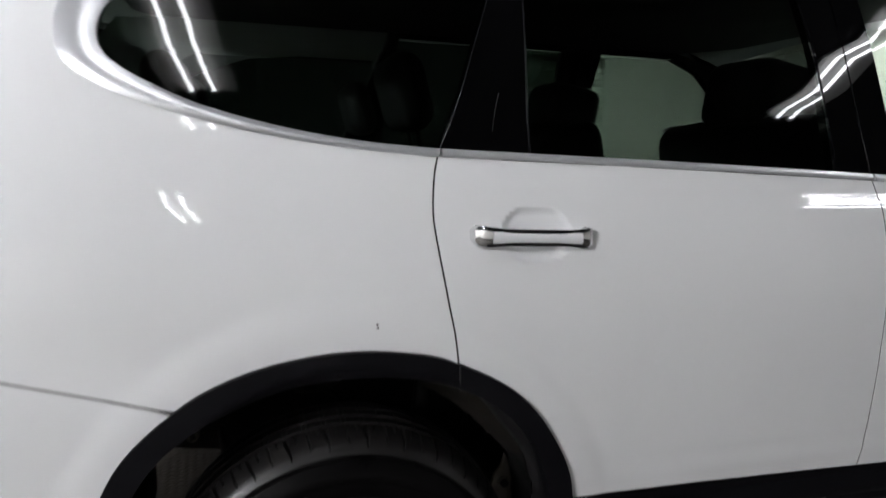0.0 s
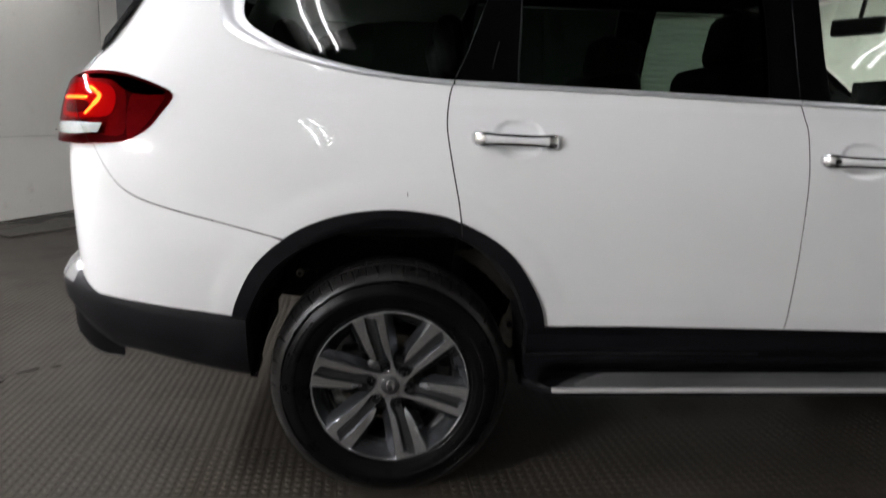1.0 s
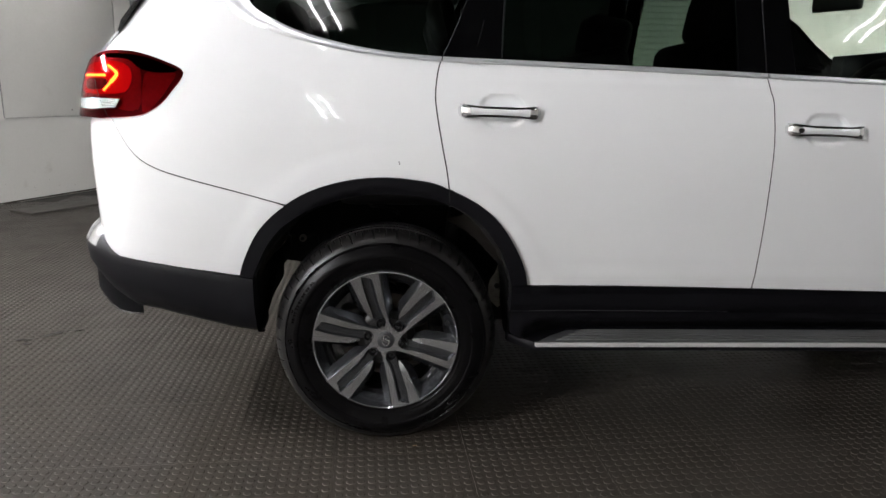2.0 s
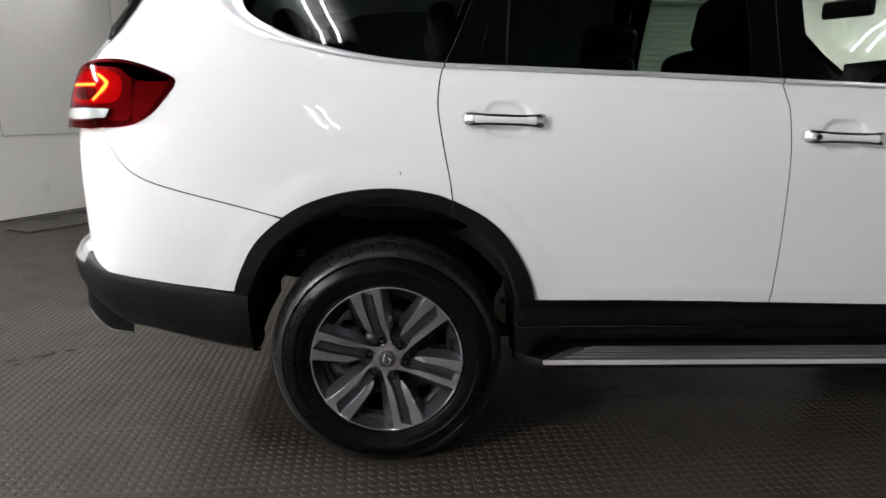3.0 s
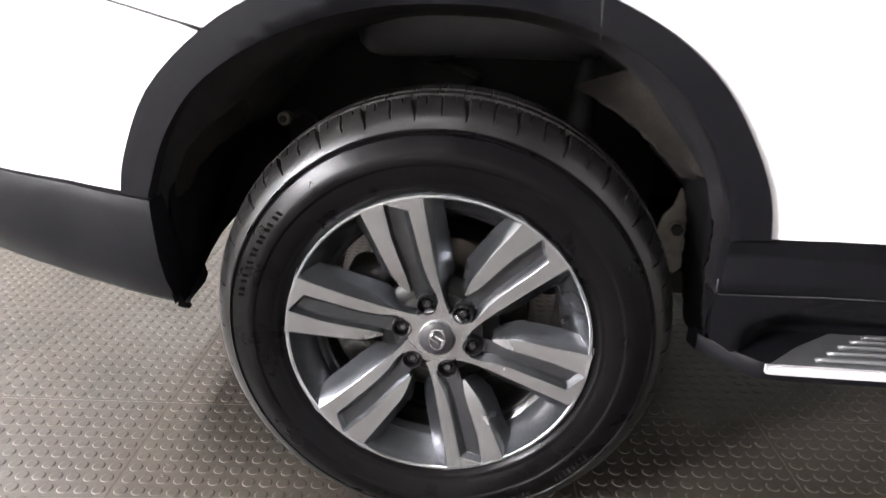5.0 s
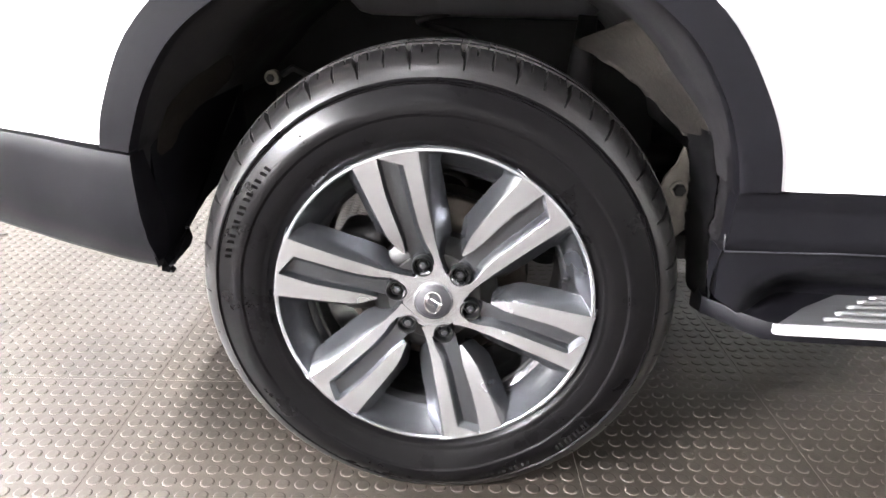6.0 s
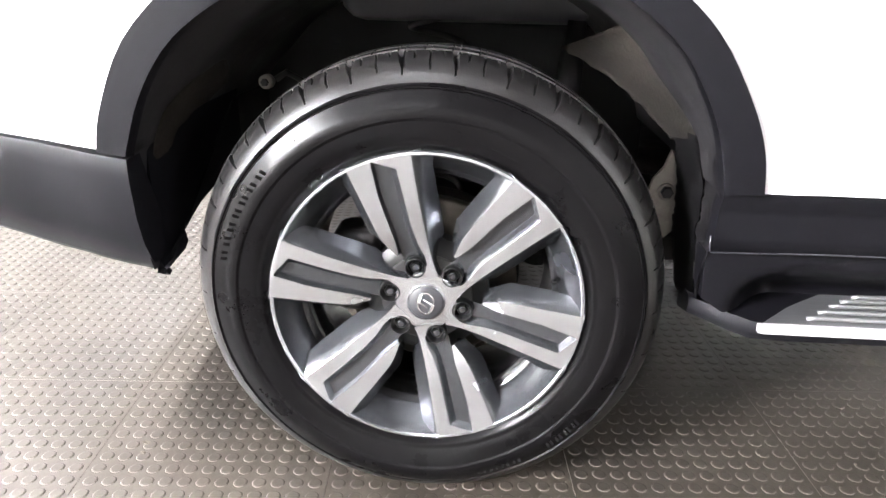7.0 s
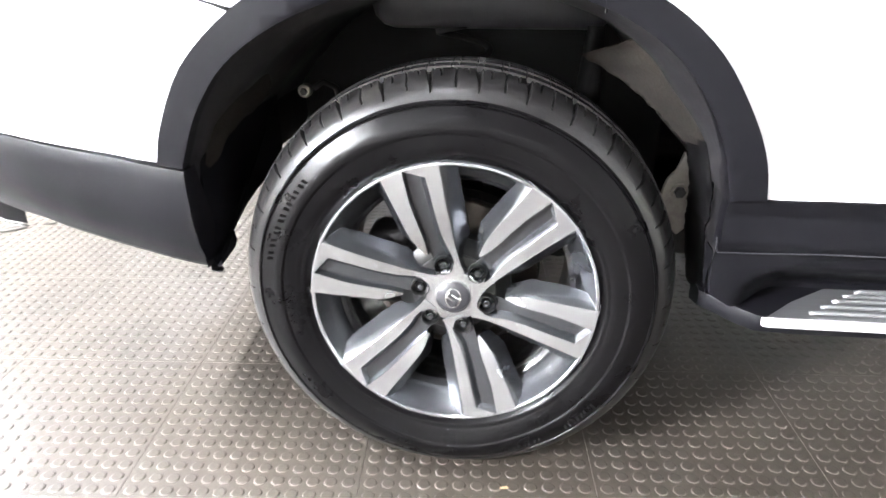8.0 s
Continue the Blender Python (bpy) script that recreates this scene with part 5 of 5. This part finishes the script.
bm = tube([(1.89 + 0.07 * math.sin(a), 0.48 + 0.19 * math.cos(a), 1.18 + 0.175 * math.sin(a)) for a in np.linspace(0, 2 * math.pi, 41)], 0.016, 8)
wheel_st = part("steering_wheel", bm, LEATHER, car, "black steering wheel")
part("steering_boss", box(0.05, 0.17, 0.12, (1.92, 0.48, 1.17), 0.025, 3), INTERIOR, wheel_st)
bm = box(0.035, 0.22, 0.075, (2.00, WIDE / 2, 1.632), 0.015, 3)
tube([(2.01, WIDE / 2, 1.65), (2.05, WIDE / 2, 1.78)], 0.010, 8, bm)
bmesh.ops.transform(bm, matrix=Matrix.Translation((2.0, WIDE / 2, 0)) @ Matrix.Rotation(radians(32), 4, "Z") @ Matrix.Translation((-2.0, -WIDE / 2, 0)), verts=bm.verts[:])
part("rear_view_mirror", bm, INTERIOR, car, "black interior mirror")
for y0, s in ((0.0, -1), (WIDE, 1)):
    bm = box(0.12, 0.20, 0.15, (2.06, y0 + s * 0.12, 1.405), 0.045, 4)
    mh = part("door_mirror", bm, PAINT if s < 0 else GLOSS_BLACK, car, "exterior door mirror")
    part("mirror_glass", box(0.006, 0.15, 0.11, (1.998, y0 + s * 0.12, 1.405), 0.002), MIRROR, mh)

# ---- floor: square stud tiles, then loose bits ----
floor_base = link("floor", box(15.4, 13.5, 0.10, (-0.7, 0.1, -0.0555 - DROP)), MAT_SUB)
tagged(floor_base, "floor of square dark grey rubber tiles with round studs", "floor", kind="structure")
TILE, PITCH = 0.4510, 0.0340


def tile_mesh(name, sides, rings):
    bm = bmesh.new()
    h = TILE / 2 - 0.0004
    base = [bm.verts.new((x, y, 0.0)) for x, y in ((-h, -h), (h, -h), (h, h), (-h, h))]
    bm.faces.new(base)
    low = [bm.verts.new((v.co.x * 1.002, v.co.y * 1.002, -0.0045)) for v in base]
    for i in range(4):
        bm.faces.new((low[i], low[(i + 1) % 4], base[(i + 1) % 4], base[i]))
    for i in range(13):
        for j in range(13):
            cx, cy = (i - 6) * PITCH, (j - 6) * PITCH
            prev = None
            for r, z in rings:
                ring = [bm.verts.new((cx + r * math.cos(2 * math.pi * k / sides), cy + r * math.sin(2 * math.pi * k / sides), z)) for k in range(sides)]
                if prev:
                    for k in range(sides):
                        bm.faces.new((prev[k], prev[(k + 1) % sides], ring[(k + 1) % sides], ring[k]))
                prev = ring
            bm.faces.new(prev)
    me = bpy.data.meshes.new(name)
    bm.to_mesh(me)
    bm.free()
    me.materials.append(MAT_RUBBER)
    return me


NEAR_TILE = tile_mesh("floor_tile_near", 14, ((0.0130, 0.0), (0.0120, 0.0011), (0.0100, 0.0016)))
FAR_TILE = tile_mesh("floor_tile_far", 8, ((0.0130, 0.0), (0.0108, 0.0020)))
TURN = pose(0.70, 0.40, -DROP, 0, 0, 4.0)
for i in range(-12, 6):
    for j in range(-7, 13):
        m = TURN @ pose((i + 0.5) * TILE, (j + 0.5) * TILE, 0)
        x, y = m.translation.x, m.translation.y
        if x < -4.6 + 0.38 * max(0, y - 3.4) or y > 5.6 or (x > 1.9 and y > 1.2):
            continue
        near = -2.2 < x < 1.6 and -1.4 < y < 1.8
        t = new("floor_tile", NEAR_TILE if near else FAR_TILE)
        t.parent = floor_base
        t.matrix_basis = m @ pose(0, 0, 0, 0, 0, 90 * random.randrange(4))

plate_ob = link("floor_plate", box(0.9, 0.35, 0.02, (0, 0, 0.012), 0.004), PLATE)
plate_ob.matrix_world = pose(-3.45, 4.75, -DROP, 0, 0, 60)
tagged(plate_ob, "worn metal cover plate on the floor by the wall", "cover plate")


def scrap(name, x, y, sx, sy, mat, label, category, turn):
    bm = bmesh.new()
    n = 9
    pts = [bm.verts.new((sx * math.cos(2 * math.pi * k / n) * random.uniform(0.6, 1), sy * math.sin(2 * math.pi * k / n) * random.uniform(0.6, 1), random.uniform(0.001, 0.003))) for k in range(n)]
    bm.faces.new(pts)
    bmesh.ops.solidify(bm, geom=bm.faces[:], thickness=0.0012)
    ob = link(name, bm, mat)
    ob.matrix_world = pose(x, y, 0.0025 - DROP, 0, 0, turn)
    return tagged(ob, label, category)


scrap("dry_leaf", 0.105, -0.045, 0.013, 0.004, LEAF, "small dry brown leaf scrap on the floor", "leaf", 10)

for x, y, r, turn in ((-1.797, 0.988, 0.05, 20), (-1.70, 1.06, 0.07, 35), (-1.60, 1.12, 0.03, 10), (-1.75, 0.935, 0.03, 60)):
    scrap("water_film", x, y, r, r * 0.4, WET, "small shallow wet patch on the studded floor", "water", turn)
for x, y, r in ((-0.553, 0.09, 0.012), (-0.545, 0.06, 0.008), (-0.562, -0.141, 0.010), (-1.691, 1.35, 0.02), (-1.545, 1.087, 0.012), (1.061, 0.551, 0.02), (1.693, 0.156, 0.02), (-0.30, -0.12, 0.006), (-0.72, 0.31, 0.008), (0.31, -0.22, 0.006), (0.52, 0.02, 0.007)):
    scrap("dirt_crumb", x, y, r, r * 0.6, MUD, "dark dried dirt crumb on the floor", "dirt", 40 * x)
